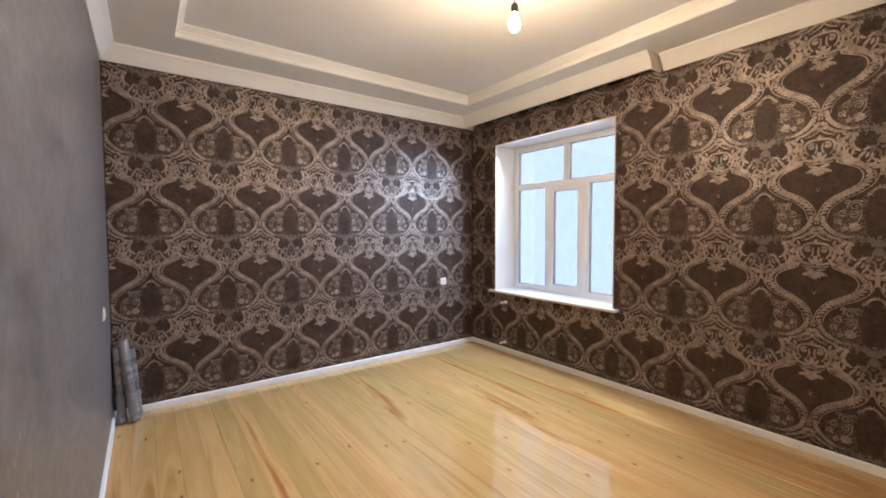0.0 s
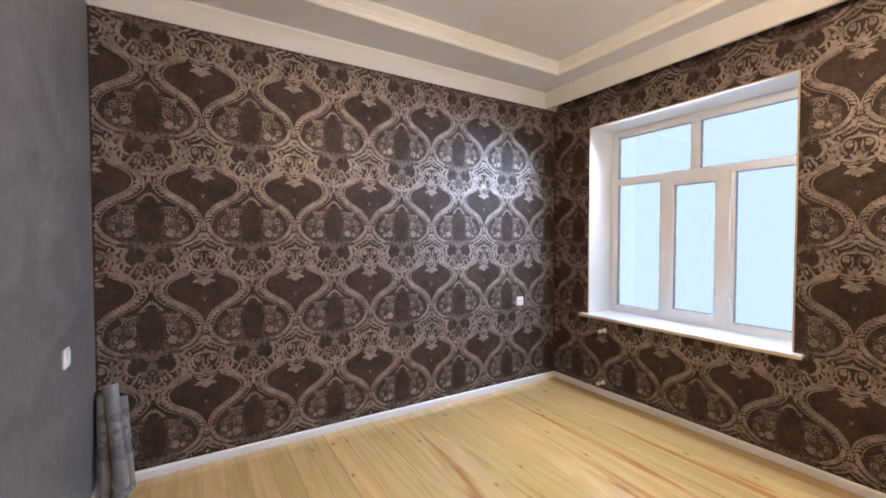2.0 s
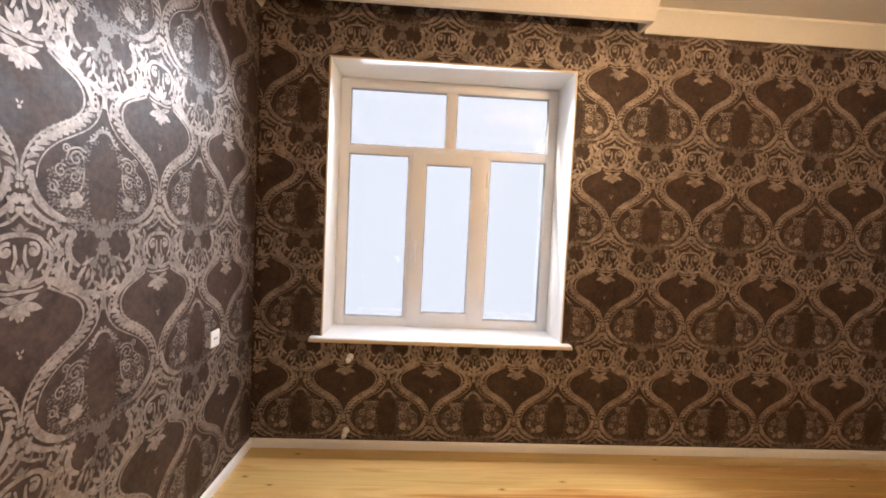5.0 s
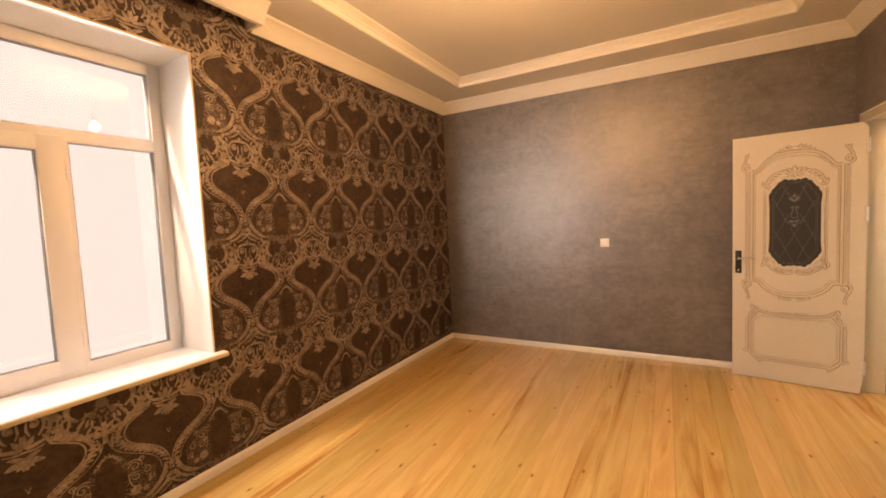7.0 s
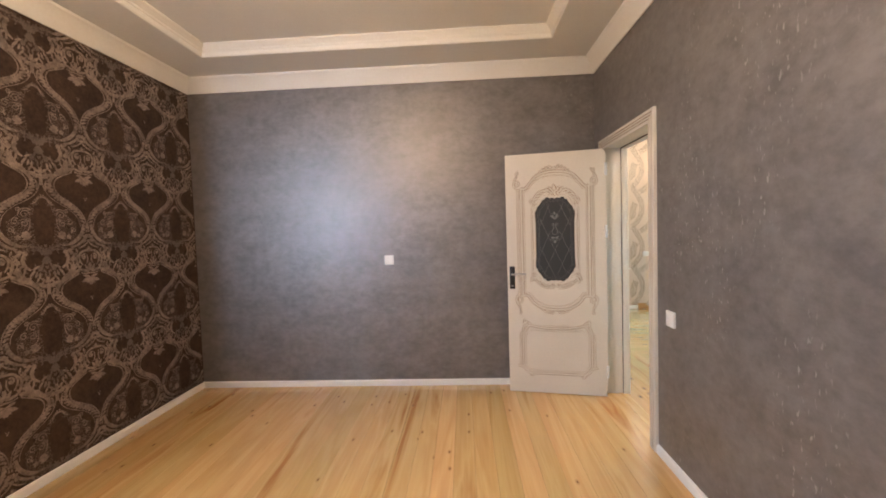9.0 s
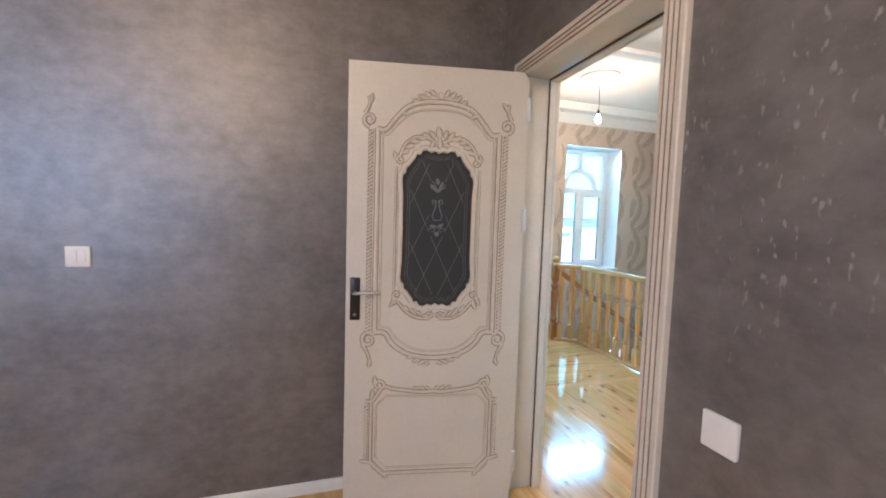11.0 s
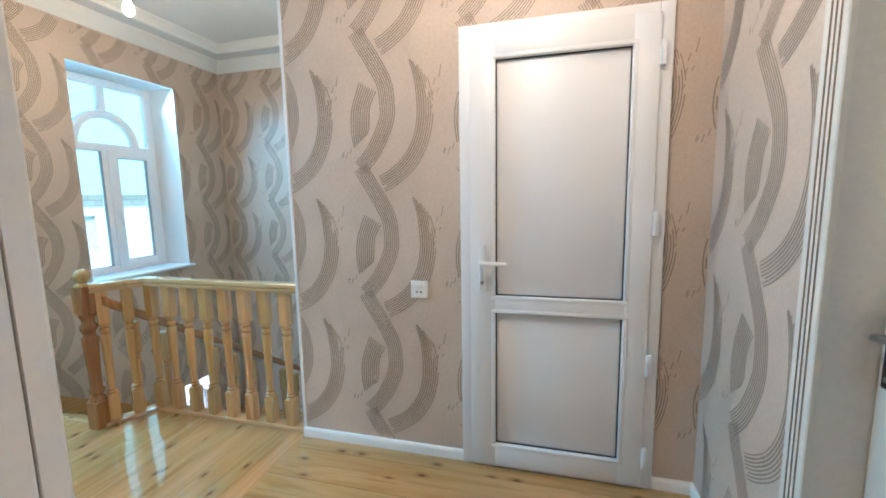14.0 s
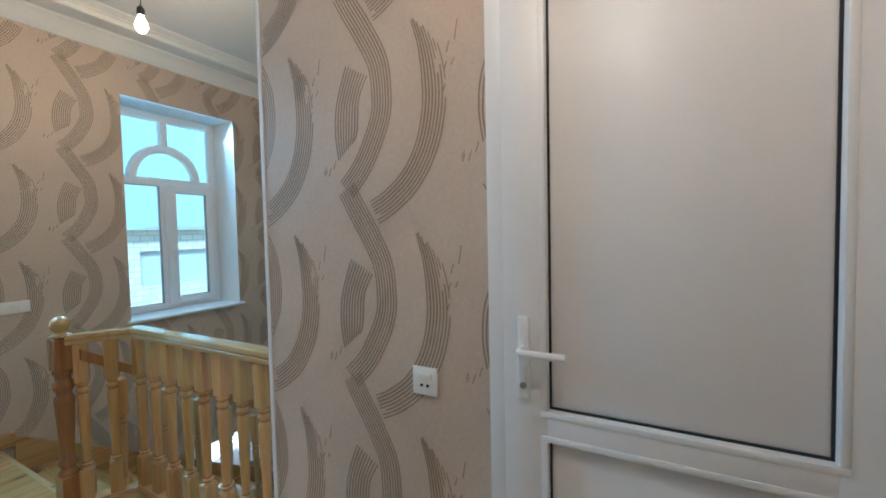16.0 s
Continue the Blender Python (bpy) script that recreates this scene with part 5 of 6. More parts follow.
        for k in range(5):
            c.leaf(cx + s * (0.015 + 0.026 * k), z_lo - 0.112 + 0.003 * k * k, -90 + s * (60 + 5 * k), 0.034, 0.014)
        # crest and foot of the glass
        c.line([(cx + s * 0.172, 1.600), (cx + s * 0.150, 1.655), (cx + s * 0.105, 1.690), (cx + s * 0.055, 1.690), (cx + s * 0.02, 1.672)], 0.012, 0.009)
        for k in range(6):
            c.leaf(cx + s * (0.020 + 0.022 * k), 1.690 - 0.0022 * k * k, 90 - s * (30 + 16 * k), 0.042, 0.018)
        c.leaf(cx + s * 0.02, 1.675, -90 + s * 40, 0.04, 0.018)
        c.scroll(cx + s * 0.168, 1.590, 0.018, 90, 1.1, 0.009, 0.008, -s)
        c.leaf(cx + s * 0.190, 1.590, 90, 0.040, 0.014)
        c.line([(cx + s * 0.186, 1.56), (cx + s * 0.186, 1.01)], 0.008, 0.006, smooth=False, stain=0.004)
        c.scroll(cx + s * 0.172, 0.995, 0.018, -90, 1.1, 0.009, 0.008, s)
        c.leaf(cx + s * 0.190, 0.990, -80, 0.045, 0.016)
        c.leaf(cx + s * 0.172, 0.975, 250 + s * 30, 0.05, 0.018)
        c.line([(cx + s * 0.165, 0.960), (cx + s * 0.125, 0.915), (cx + s * 0.075, 0.890), (cx + s * 0.02, 0.888)], 0.010, 0.007)
        for k in range(4):
            c.leaf(cx + s * (0.03 + 0.03 * k), 0.893 + 0.010 * k, 90 - s * (60 - 8 * k), 0.032, 0.014)
        c.scroll(cx + s * 0.022, 0.900, 0.016, 0 if s > 0 else 180, 1.0, 0.008, 0.008, s)
        # lower panel
        y0, y1, x0 = 0.165, 0.560, 0.098
        c.rope(X(x0), y0 + 0.075, y1 - 0.075, 0.014, 0.006)
        c.line([(X(x0 + 0.022), y0 + 0.055), (X(x0 + 0.022), y1 - 0.050)], 0.011, 0.007, smooth=False)
        c.line([(X(x0 - 0.004), y1 - 0.055), (X(x0 + 0.030), y1 - 0.050), (X(x0 + 0.075), y1 + 0.010), (X(x0 + 0.13), y1 + 0.000), (X(cx - 0.05), y1 - 0.014), (cx, y1 - 0.010)], 0.013, 0.008)
        c.line([(X(x0 - 0.004), y0 + 0.060), (X(x0 + 0.030), y0 + 0.050), (X(x0 + 0.080), y0 - 0.002), (X(x0 + 0.13), y0), (cx, y0)], 0.013, 0.008, smooth=False)
        c.line([(X(x0 + 0.045), y1 - 0.075), (X(x0 + 0.090), y1 - 0.030), (cx, y1 - 0.036)], 0.006, 0.004, smooth=False, stain=0.003)
        c.line([(X(x0 + 0.045), y1 - 0.075), (X(x0 + 0.045), y0 + 0.075), (X(x0 + 0.090), y0 + 0.026), (cx, y0 + 0.026)], 0.006, 0.004, smooth=False, stain=0.003)
        c.scroll(X(x0 + 0.055), y1 + 0.020, 0.024, 200 if s > 0 else -20, 1.2, 0.011, 0.008, -s)
        c.leaf(X(x0 + 0.035), y1 + 0.02, 90 + s * 10, 0.045, 0.016)
        c.leaf(X(x0 + 0.020), y1 - 0.045, 90 + s * 20, 0.05, 0.016)
        c.leaf(X(x0 + 0.0), y0 + 0.06, 180 if s < 0 else 0, 0.028, 0.014)
        for k in range(3):
            c.leaf(X(x0 + 0.030 + 0.022 * k), y0 + 0.040 - 0.020 * k, -90 - s * 40, 0.040, 0.015)
            c.leaf(cx + s * (0.012 + 0.026 * k), y1 - 0.004 + 0.002 * k, 90 - s * (50 + 8 * k), 0.028, 0.012)

    both_sides(side)
    c.leaf(cx, 1.690, 90, 0.052, 0.026)
    c.leaf(cx, 1.690, -90, 0.048, 0.022)
    c.bead(cx, z_hi + 0.140, 0.016, 0.009)
    c.bead(cx, 0.905, 0.010, 0.009)
    # scalloped lip round the glass
    o = glass_outline(cx, gz, gw, gh, 0.010)
    c.line(o + [o[0]], 0.020, 0.008, smooth=False, stain=0.004)
    carving = part("carving", c.ridge, DOOR_CREAM, top, "raised ivory rococo moulding", 40)
    s = c.stain
    flat_mesh("gilding", [(x, -0.0007 - d, z) for (x, z), d in zip(s.verts, s.depth)], s.faces, PATINA, carving, "gold-brown patina along the mouldings")
    # handle
    hu = 0.041 if handle_left else width - 0.047
    sg = 1 if handle_left else -1
    bm = soft_box(hu - 0.022, hu + 0.022, -0.009, 0.0, 0.880, 1.070, 0.004)
    plate = part("lock_plate", bm, BRONZE, top, "dark metal lock plate")
    bm = bmesh.new()
    tube(bm, [(hu, 0.0, 1.005), (hu, -0.045, 1.005), (hu + sg * 0.012, -0.053, 1.007), (hu + sg * 0.06, -0.054, 1.013), (hu + sg * 0.115, -0.050, 1.009)], 0.0075, 10)
    part("lever", bm, STEEL, plate, "polished steel lever")
    bm = bmesh.new()
    bmesh.ops.create_cone(bm, cap_ends=True, segments=12, radius1=0.008, radius2=0.007, depth=0.006, matrix=pose(hu, -0.011, 0.905, 90))
    part("keyhole", bm, STEEL, plate)
    for z in (0.20, 1.345, 1.84):
        bm = bmesh.new()
        hx = width + 0.004 if handle_left else -0.004
        lathe(bm, [(0.006, z - 0.05), (0.0075, z - 0.048), (0.0075, z + 0.048), (0.006, z + 0.05)], hx, -0.004, 10)
        hinge = part("hinge", bm, NICKEL, top, "bright nickel hinge pin")
        bm = soft_box(width - 0.002, width + 0.020, 0.0012, 0.0032, z - 0.05, z + 0.05, 0.0006)
        part("hinge_plate", bm, NICKEL, hinge)
    return top


LEAF_TURN = math.degrees(math.atan2(0.304 - 0.162, 0.026 - 0.793))
# the room door stands open, swung towards the south wall
carved_leaf(pose(0.793, 0.162, 0.005, 0, 0, LEAF_TURN), 0.784, 2.0, DOOR_GLASS, "ivory carved wooden door standing open, with dark etched glass")
jambs("door_frame", pose(0.0, DOOR[0], 0.0, 0, 0, 90), DOOR[1] - DOOR[0], DOOR[2], 0.17, True, 0.090)
jambs("door_frame", pose(D2[0], HY1, 0.0, 0, 0, 0), D2[1] - D2[0], D2[2], 0.25, True, 0.12)
carved_leaf(pose(D2[0] + 0.032, HY1 + 0.12, 0.008, 0, 0, 0), D2[1] - D2[0] - 0.064, 1.985, FROST_GLASS, "closed ivory carved wooden door with bluish frosted glass")


def plastic_door():
    """The white plastic door with two panels, in the closet wall. Local x across from the handle's side, y into the wall."""
    w, h = PD[1] - PD[0], PD[2]
    top = empty("door_3", pose(BX + 0.022, PD[0], 0.0, 0, 0, 90))
    tagged(top, "closed white plastic door with two blank panels", "door", "", "structure")
    frame_part("door_frame", [(0, 0.055, 0, h, 0, 0.06), (w - 0.055, w, 0, h, 0, 0.06), (0.054, w - 0.054, h - 0.055, h, 0, 0.06), (0.054, w - 0.054, 0.0, 0.030, 0, 0.06)], top)
    l0, l1, b0, b1 = 0.050, w - 0.050, 0.022, h - 0.040
    s, sr = 0.118, 0.102
    leaf = frame_part("leaf_frame", [(l0, l0 + s, b0, b1, -0.018, 0.04), (l1 - sr, l1, b0, b1, -0.018, 0.04), (l0 + s - 0.004, l1 - sr + 0.004, b1 - s, b1, -0.018, 0.04), (l0 + s - 0.004, l1 - sr + 0.004, b0, b0 + 0.11, -0.018, 0.04),
                                    (l0 + s - 0.004, l1 - sr + 0.004, 0.798, 0.880, -0.018, 0.04)], top)
    for z0, z1 in ((b0 + 0.11, 0.798), (0.880, b1 - s)):
        bm = soft_box(l0 + s - 0.004, l1 - sr + 0.004, 0.006, 0.03, z0 - 0.004, z1 + 0.004, 0.002)
        p = part("panel", bm, PVC_PANEL, leaf)
        seal(l0 + s, l1 - sr, z0, z1, p, 0.001, 0.0055, RUBBER)
        bead = bmesh.new()
        u0, u1, w0 = l0 + s, l1 - sr, 0.018
        for q in ((u0 - w0, u1 + w0, z0 - w0, z0 - 0.001), (u0 - w0, u1 + w0, z1 + 0.001, z1 + w0), (u0 - w0, u0 - 0.001, z0 - 0.001, z1 + 0.001), (u1 + 0.001, u1 + w0, z0 - 0.001, z1 + 0.001)):
            bar(bead, *q, -0.0205, -0.010)
        bmesh.ops.bevel(bead, geom=bead.edges[:], offset=0.003, segments=2, profile=0.5, affect="EDGES")
        part("glazing_bead", bead, PVC, leaf)
    bm = soft_box(0.092, 0.124, -0.030, -0.018, 0.905, 1.125, 0.006, 3)
    plate = part("handle_plate", bm, PVC, top, "white plastic handle plate")
    bm = bmesh.new()
    tube(bm, [(0.108, -0.028, 1.040), (0.108, -0.062, 1.040), (0.117, -0.068, 1.040), (0.17, -0.068, 1.039), (0.222, -0.064, 1.038)], 0.0095, 10)
    part("lever", bm, PVC, plate, "white plastic lever")
    bm = bmesh.new()
    bmesh.ops.create_cone(bm, cap_ends=True, segments=14, radius1=0.0085, radius2=0.0085, depth=0.008, matrix=pose(0.108, -0.032, 0.945, 90))
    part("cylinder_lock", bm, STEEL, plate)
    for z in (0.16, 0.60, 1.22, 1.90):
        bm = soft_box(w - 0.052, w - 0.030, -0.030, 0.0, z - 0.05, z + 0.05, 0.006)
        part("hinge", bm, PVC, top, "white plastic hinge")
    return top


plastic_door()


# ---------------------------------------------------------------- sockets and switches
def plate_body(m, name, label, category, w=0.084, h=0.084, t=0.010, tilt=0.0):
    top = empty(name, m @ pose(0, 0, 0, 0, tilt, 0))
    tagged(top, label, category)
    bm = soft_box(-w / 2, w / 2, -t, 0, -h / 2, h / 2, 0.004, 3)
    part("cover", bm, PLASTIC, top)
    return top


def rocker(top, x0, x1, z0, z1):
    bm = soft_box(x0, x1, -0.0145, -0.0095, z0, z1, 0.002)
    part("rocker", bm, PLASTIC, top)


def wall_switch(m, gangs=1, **k):
    top = plate_body(m, "light_switch", "white plastic light switch set in the wall", "light switch", **k)
    g = 0.058 / gangs
    for i in range(gangs):
        rocker(top, -0.029 + i * g + 0.001, -0.029 + (i + 1) * g - 0.001, -0.029, 0.029)
    return top


def wall_socket(m, switched=False, **k):
    top = plate_body(m, "wall_socket", "white plastic wall socket with two holes", "wall socket", **k)
    zc = -0.012 if switched else 0.0
    if switched:
        rocker(top, -0.026, 0.026, 0.008, 0.030)
    bm = bmesh.new()
    for s in (-1, 1):
        bmesh.ops.create_cone(bm, cap_ends=True, segments=12, radius1=0.0048, radius2=0.0048, depth=0.002, matrix=pose(s * 0.0105, -0.0105, zc, 90))
    part("hole", bm, DARK_HOLE, top, "dark pin hole")
    return top


FACE_S = lambda x, y, z: pose(x, y, z, 0, 0, 0)        # on a wall that is seen looking north
FACE_N = lambda x, y, z: pose(x, y, z, 0, 0, 180)      # seen looking south
FACE_W = lambda x, y, z: pose(x, y, z, 0, 0, -90)      # seen looking east
FACE_E = lambda x, y, z: pose(x, y, z, 0, 0, 90)       # seen looking west
wall_socket(FACE_S(3.152, RY, 0.815))
wall_switch(FACE_E(0.0, 4.316, 0.904), 1)
wall_switch(FACE_N(1.830, 0.0, 1.147), 2)
wall_switch(FACE_E(0.0, 1.294, 0.860), 1, w=0.088, h=0.088, t=0.014)
wall_socket(FACE_E(BX, -0.098, 0.888), True, w=0.088, h=0.088)
top = plate_body(FACE_N(-1.855, HY0, 0.910), "light_switch", "wide white plastic switch with three rockers", "light switch", w=0.150, h=0.080)
for i in range(3):
    rocker(top, -0.063 + 0.043 * i, -0.063 + 0.043 * i + 0.040, -0.026, 0.026)


# ---------------------------------------------------------------- radiator pipe stubs
def pipe_stub(x, y, z):
    top = empty("pipe_stub", pose(x, y, z, 0, -90, 0))
    tagged(top, "capped white radiator pipe stub sticking out of the wall", "pipe stub")
    bm = bmesh.new()
    lathe(bm, [(0.010, 0), (0.010, 0.055), (0.016, 0.056), (0.016, 0.072), (0.012, 0.074), (0.012, 0.088), (0.009, 0.090)], 0, 0, 14)
    part("pipe", bm, PVC, top)
    bm = bmesh.new()
    lathe(bm, [(0.022, 0.0), (0.022, 0.004), (0.016, 0.008)], 0, 0, 14)
    part("collar", bm, PLASTIC, top)
    bm = bmesh.new()
    lathe(bm, [(0.0165, 0.058), (0.0175, 0.060), (0.0175, 0.068), (0.0165, 0.070)], 0, 0, 6)
    part("nut", bm, BRASS, top, "brass nut")


pipe_stub(RX, 4.315, 0.590)
pipe_stub(RX, 4.325, 0.115)


# ---------------------------------------------------------------- rolls of wallpaper in the corner
def paper_roll(foot, head, r, label):
    foot, head = Vector(foot), Vector(head)
    d = head - foot
    top = empty("wallpaper_roll", Matrix.Translation(foot) @ d.to_track_quat("Z", "Y").to_matrix().to_4x4())
    tagged(top, label, "wallpaper roll")
    L = d.length
    bm = bmesh.new()
    n, turns = 40, 2
    rows = []
    for i in range(n * turns + 1):
        a = 2 * math.pi * i / n
        rr = r - 0.006 * i / n
        rows.append([bm.verts.new((rr * math.cos(a), rr * math.sin(a), z + 0.004 * math.sin(a * 0.5))) for z in (0, L)])
    for p, q in zip(rows, rows[1:]):
        bm.faces.new([p[0], q[0], q[1], p[1]])
    sheet = part("sheet", bm, ROLL_FOIL, top, smooth=50)
    bm = bmesh.new()
    lathe(bm, [(r - 0.014, 0.004), (r - 0.014, L - 0.004)], 0, 0, 20)
    part("core", bm, ROLL_CORE, top, "pale rolled paper core")


paper_roll((0.060, 4.755, 0.012), (0.036, 4.872, 0.545), 0.031, "grey foil wallpaper roll leaning in the corner")
paper_roll((0.135, 4.735, 0.014), (0.072, 4.868, 0.600), 0.036, "silver-grey foil wallpaper roll leaning on the others")
paper_roll((0.155, 4.815, 0.012), (0.118, 4.878, 0.520), 0.030, "short grey foil wallpaper roll leaning on the wall")


# ---------------------------------------------------------------- bare bulbs
def pendant_bulb(x, y, z, ceiling, watts, rose, colour=(1.0, 0.66, 0.36)):
    top = empty("pendant_bulb", pose(x, y, ceiling))
    tagged(top, "bare lit light bulb hanging on a black cable", "light bulb")
    d = z - ceiling
    bm = bmesh.new()
    tube(bm, [(0.0, 0, 0), (0.004, 0.002, d * 0.3), (-0.003, 0.003, d * 0.65), (0, 0, d + 0.095)], 0.0028, 6)
    part("cable", bm, CABLE, top)
    bm = bmesh.new()
    lathe(bm, [(0.018, d + 0.050), (0.019, d + 0.060), (0.019, d + 0.088), (0.012, d + 0.098), (0.005, d + 0.104)], 0, 0, 14)
    part("socket", bm, CABLE, top, "black lamp holder")
    bm = bmesh.new()
    lathe(bm, [(0.002, d - 0.043), (0.014, d - 0.040), (0.025, d - 0.028), (0.030, d - 0.010), (0.028, d + 0.008), (0.020, d + 0.028), (0.014, d + 0.042), (0.013, d + 0.052)], 0, 0, 18)
    b = part("bulb", bm, BULB_GLASS, top, "lit frosted bulb", 60)
    b.visible_shadow = False
    bm = bmesh.new()
    lathe(bm, [(0.004, -0.020), (rose * 0.16, -0.022), (rose * 0.20, -0.016), (rose * 0.24, -0.012), (rose * 0.50, -0.018), (rose * 0.56, -0.024), (rose * 0.62, -0.018), (rose * 0.86, -0.016), (rose * 0.92, -0.024),
               (rose * 0.97, -0.022), (rose, -0.012), (rose, 0.0)], 0, 0, 56)
    part("ceiling_rose", bm, TRIM_WHITE, top, "round white moulded ceiling rose", 50)
    bulb_light("bulb_light", x, y, z - 0.005, watts, colour)


pendant_bulb(1.81, 2.47, 2.505, CEIL, BULB_WATTS, 0.34)
pendant_bulb(-2.104, -2.005, 2.535, HC, BULB_WATTS_HALL, 0.22)
pendant_bulb(-1.00, 0.33, 2.475, VTOP + 0.03, BULB_WATTS_DOORS, 0.10, (1.0, 0.84, 0.66))

# ---------------------------------------------------------------- stairs
RISE, GO = 0.178, 0.27


def step(x0, x1, y0, y1, z):
    top = empty("stair_step", pose(0, 0, 0))
    tagged(top, "varnished pine stair step with a riser", "stair step", "stairs going down")
    bm = soft_box(x0, x1, y0, y1, z - 0.035, z, 0.006)
    part("tread", bm, PINE_HALL_Y, top)
    bm = bmesh.new()
    box(bm, x1 - 0.022, x1 - 0.002, y0 + 0.002, y1 - 0.002, z, z + RISE - 0.036)
    part("riser", bm, PINE_HALL_Y, top, smooth=None)


bm = soft_box(STAIR_X - 0.03, STAIR_X, HY0 + 0.001, STAIR_Y, -0.20, -0.001, 0.004)
structure("trim_landing_edge", bm, [PINE_RAIL], "pine edging board at the head of the stairs", "trim")
for i in range(7):
    step(STAIR_X - 0.03 - GO * (i + 1), STAIR_X - 0.005 - GO * i, HY0 + 0.001, STAIR_Y + 0.04, -RISE * (i + 1))
bm = soft_box(HX0 + 0.001, STAIR_X - 0.03 - GO * 7, HY0 + 0.001, BY - 0.001, -RISE * 7 - 0.04, -RISE * 7 - 0.001, 0.004)
structure("floor_half_landing", bm, [PINE_HALL_Y], "varnished pine half landing of the stairs", "floor")
for i in range(6):
    z = -RISE * (8 + i)
    top = empty("stair_step", pose(0, 0, 0))
    tagged(top, "varnished pine stair step with a riser", "stair step", "stairs going down")
    x0 = STAIR_X - 0.03 - GO * 7 + GO * i
    part("tread", soft_box(x0, x0 + GO + 0.02, STAIR_Y + 0.10, BY - 0.001, z - 0.035, z, 0.006), PINE_HALL_Y, top)
    bm = bmesh.new()
    box(bm, x0, x0 + 0.018, STAIR_Y + 0.102, BY - 0.003, z, z + RISE - 0.036)
    part("riser", bm, PINE_HALL_Y, top, smooth=None)


def sloped(name, y0, y1, x_top, z_top, length, height, mat, label, parent=None):
    """A board running down beside the stairs, to the west."""
    bm = bmesh.new()
    k = RISE / GO
    pts = [(x_top, z_top), (x_top - length, z_top - k * length), (x_top - length, z_top - k * length - height), (x_top, z_top - height)]
    a = [[bm.verts.new((x, y, z)) for x, z in pts] for y in (y0, y1)]
    for i in range(4):
        bm.faces.new([a[0][i], a[0][(i + 1) % 4], a[1][(i + 1) % 4], a[1][i]])
    bm.faces.new(a[0])
    bm.faces.new(list(reversed(a[1])))
    bmesh.ops.bevel(bm, geom=bm.edges[:], offset=0.003, segments=1, affect="EDGES")
    return bm


structure("trim_stair_wall_string", sloped("", HY0 + 0.0025, HY0 + 0.02, -1.81, 0.075, 1.85, 0.30, None, ""), [PINE_HALL_X], "pine skirting running down beside the stairs", "trim")
bm = soft_box(-1.815, -1.692, HY0 + 0.001, HY0 + 0.022, 0.0, 0.095, 0.003)
structure("trim_skirting_block", bm, [PINE_HALL_X], "small pine block at the end of the baseboard", "trim")
structure("trim_stair_string", sloped("", STAIR_Y + 0.042, STAIR_Y + 0.070, STAIR_X - 0.03, 0.02, 1.90, 0.34, None, ""), [PINE_HALL_X], "pine string board under the stair rail", "trim")


# ---------------------------------------------------------------- balustrade
def baluster_mesh(h, wide=0.058, name="baluster"):
    bm = bmesh.new()
    s = wide / 2
    b0, b1 = 0.16, h - 0.20
    for z0, z1 in ((0.0, b0), (b1, h)):
        box(bm, -s, s, -s, s, z0, z1)
    bmesh.ops.bevel(bm, geom=bm.edges[:], offset=0.004, segments=1, affect="EDGES")
    prof = [(0.98, 0.0), (1.0, 0.010), (0.72, 0.022), (0.66, 0.030), (0.92, 0.042), (0.95, 0.052), (0.70, 0.064), (0.62, 0.080), (0.66, 0.20), (0.76, 0.45), (0.86, 0.66), (0.94, 0.80), (0.96, 0.84),
            (0.70, 0.865), (0.68, 0.878), (0.97, 0.900), (0.97, 0.920), (0.72, 0.945), (0.72, 0.958), (1.0, 0.980), (0.98, 1.0)]
    lo = b1 - b0
    pts = []
    for r, z in prof:
        pts.append((s * r, b0 + z * lo))
    before = set(bm.faces)
    lathe(bm, pts, 0, 0, 14)
    for f in bm.faces:
        c = f.calc_center_median()
        if f not in before and math.hypot(c.x, c.y) < 0.80 * s and ((c.z - b0) / lo < 0.075 or (c.z - b0) / lo > 0.85):
            f.material_index = 1
    return mesh_of(name, bm, [PINE_TURNED, PINE_RED], 40)


RZ = 0.877       # top of the guard rail
rail_top = empty("balustrade", pose(-1.968, -1.93, 0))
tagged(rail_top, "varnished pine balustrade with turned balusters and a newel", "balustrade")


def rail_piece(a, b, width, height, z, mat, parent, name="handrail", label=""):
    a, b = Vector((*a, z)), Vector((*b, z))
    d = (b - a).normalized()
    o = Vector((-d.y, d.x, 0))
    prof = [(-0.5, 0.0), (-0.5, 0.35), (-0.42, 0.45), (-0.5, 0.55), (-0.46, 0.9), (-0.36, 1.0), (0.36, 1.0), (0.46, 0.9), (0.5, 0.55), (0.42, 0.45), (0.5, 0.35), (0.5, 0.0)]
    bm = bmesh.new()
    rows = [[bm.verts.new(p + o * (width * q) + Vector((0, 0, -height + height * h))) for q, h in prof] for p in (a, b)]
    k = len(prof)
    for i in range(k):
        bm.faces.new([rows[0][i], rows[0][(i + 1) % k], rows[1][(i + 1) % k], rows[1][i]])
    bm.faces.new(rows[0])
    bm.faces.new(list(reversed(rows[1])))
    ob = part(name, bm, mat, None, label, 30)
    ob.parent = parent
    ob.matrix_parent_inverse = parent.matrix_world.inverted()
    return ob


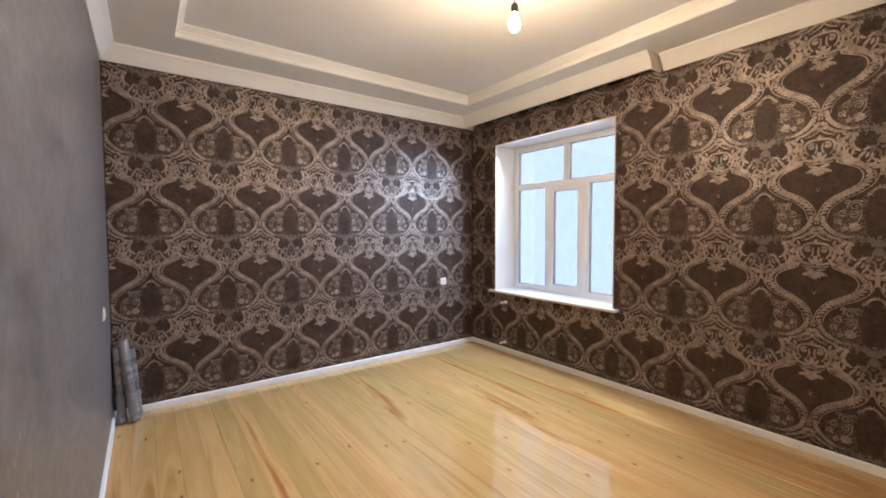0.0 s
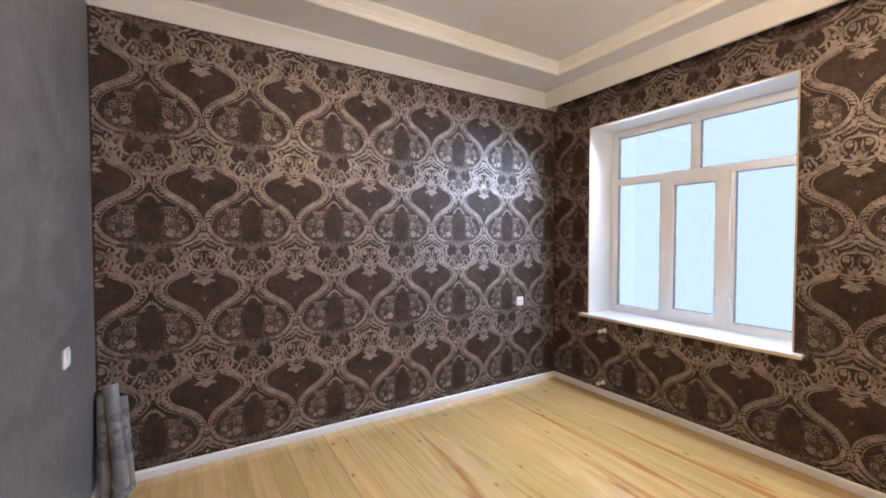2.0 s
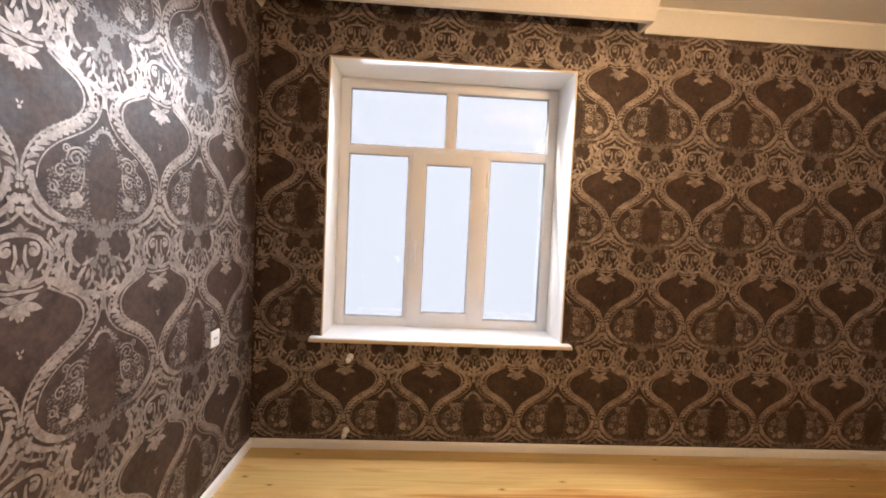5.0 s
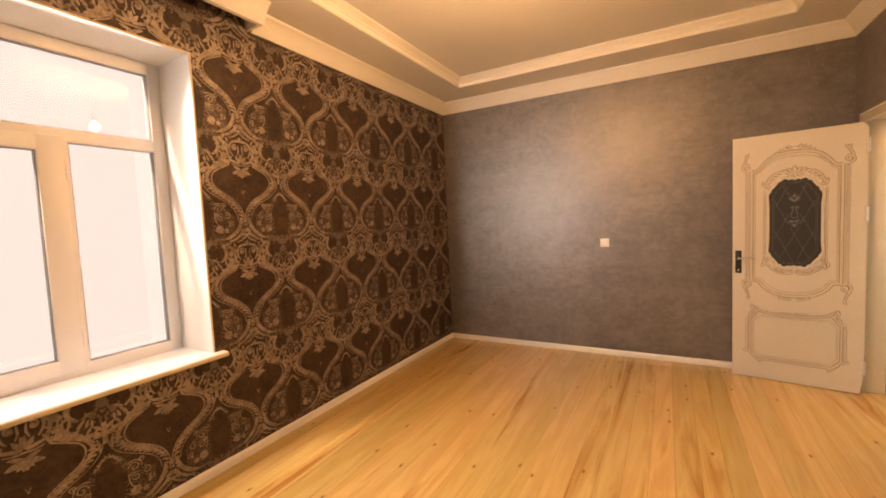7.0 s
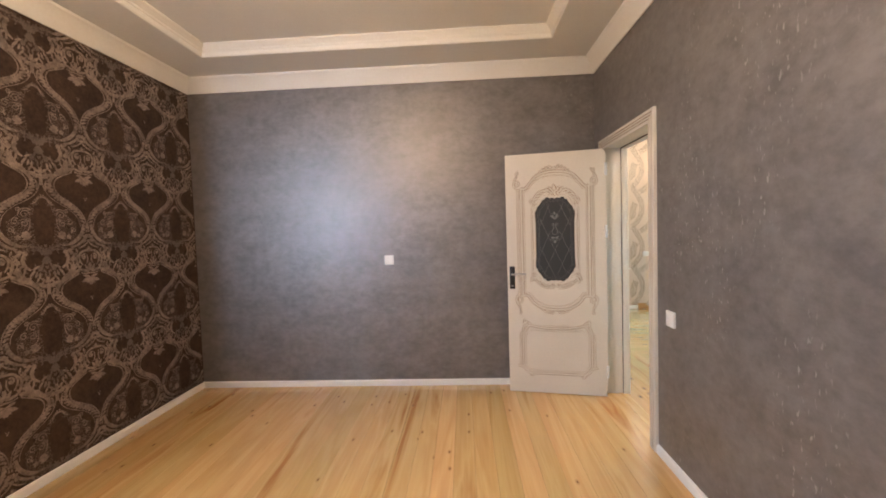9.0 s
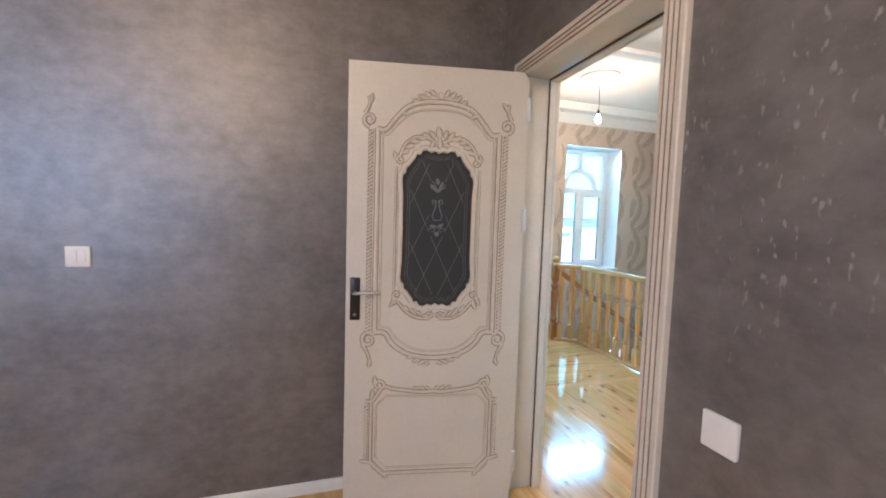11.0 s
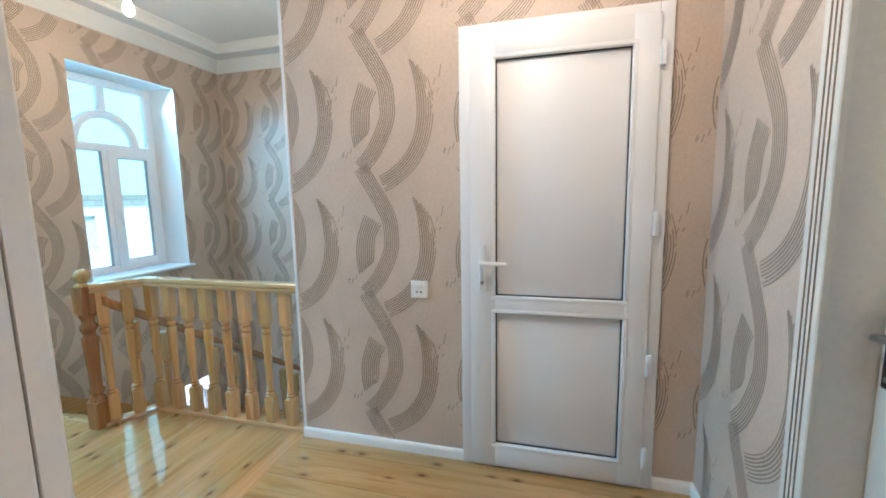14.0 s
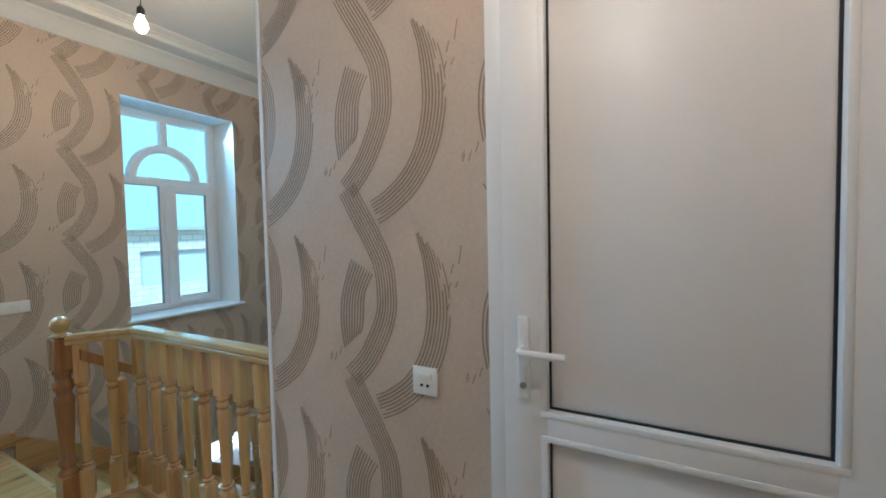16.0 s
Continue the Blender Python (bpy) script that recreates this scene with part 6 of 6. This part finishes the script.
bpy.context.view_layer.update()
P_WALL, P_TURN, P_NEWEL = (-1.968, BY - 0.002), (-1.968, -1.940), (-1.708, -2.085)
rail_piece(P_WALL, P_TURN, 0.075, 0.050, RZ, PINE_RAIL, rail_top)
d = (Vector(P_NEWEL) - Vector(P_TURN)).normalized()
rail_piece(Vector(P_TURN) - d * 0.02, Vector(P_NEWEL) - d * 0.02, 0.075, 0.049, RZ - 0.001, PINE_RAIL, rail_top)
rail_piece(P_WALL, P_TURN, 0.080, 0.022, 0.022, PINE_RAIL, rail_top, "base_rail")
rail_piece(Vector(P_TURN) - d * 0.02, Vector(P_NEWEL) - d * 0.02, 0.080, 0.021, 0.021, PINE_RAIL, rail_top, "base_rail")
BAL = baluster_mesh(RZ - 0.050 - 0.0215)


def stand(mesh, x, y, z, parent, name="baluster", turn=0.0):
    ob = new(name, mesh)
    ob.matrix_world = pose(x, y, z, 0, 0, turn)
    ob.parent = parent
    ob.matrix_parent_inverse = parent.matrix_world.inverted()
    return ob


for i in range(8):
    stand(BAL, P_TURN[0], P_TURN[1] + 0.03 + i * 0.140, 0.0218, rail_top)
for s in (0.36, 0.76):
    stand(BAL, P_TURN[0] + (P_NEWEL[0] - P_TURN[0]) * s, P_TURN[1] + (P_NEWEL[1] - P_TURN[1]) * s, 0.0208, rail_top, turn=-29)
bm = bmesh.new()
s = 0.042
box(bm, -s, s, -s, s, -0.20, 0.17)
box(bm, -s, s, -s, s, 0.70, 0.865)
bmesh.ops.bevel(bm, geom=bm.edges[:], offset=0.005, segments=1, affect="EDGES")
lathe(bm, [(0.041, 0.17), (0.042, 0.185), (0.030, 0.20), (0.029, 0.21), (0.041, 0.225), (0.041, 0.24), (0.030, 0.255), (0.031, 0.34), (0.038, 0.48), (0.041, 0.54), (0.041, 0.56), (0.031, 0.575), (0.031, 0.59),
           (0.042, 0.61), (0.042, 0.635), (0.031, 0.65), (0.031, 0.67), (0.042, 0.69), (0.041, 0.70)], 0, 0, 18)
newel_ob = stand(mesh_of("newel_post", bm, PINE_RED, 40), *P_NEWEL, 0.0, rail_top, "newel_post", 0)
tagged(newel_ob, "red-brown turned newel post")
bm = bmesh.new()
lathe(bm, [(0.036, 0.865), (0.044, 0.868), (0.044, 0.878), (0.030, 0.884), (0.020, 0.890), (0.022, 0.896), (0.033, 0.905), (0.039, 0.920), (0.040, 0.932), (0.037, 0.946), (0.029, 0.958), (0.016, 0.967), (0.003, 0.970)], 0, 0, 20)
ball = part("ball_finial", bm, PINE_TURNED, None, "round turned finial", 60)
ball.matrix_world = pose(*P_NEWEL, 0)
ball.parent = newel_ob
ball.matrix_parent_inverse = newel_ob.matrix_world.inverted()

# the rail that follows the stairs down
stair_rail = empty("stair_rail", pose(STAIR_X, STAIR_Y + 0.056, 0))
tagged(stair_rail, "red-brown pine handrail and balusters going down the stairs", "stair rail")
bpy.context.view_layer.update()
bm = sloped("", STAIR_Y + 0.030, STAIR_Y + 0.082, STAIR_X - 0.035, 0.80, 1.92, 0.055, None, "")
hr = part("handrail", bm, PINE_RED, None)
hr.parent = stair_rail
hr.matrix_parent_inverse = stair_rail.matrix_world.inverted()
BAL2 = baluster_mesh(0.70, 0.050)
for i in range(9):
    x = STAIR_X - 0.20 - 0.20 * i
    z = 0.02 - (STAIR_X - 0.03 - x) * RISE / GO - 0.012
    stand(BAL2, x, STAIR_Y + 0.056, z, stair_rail)
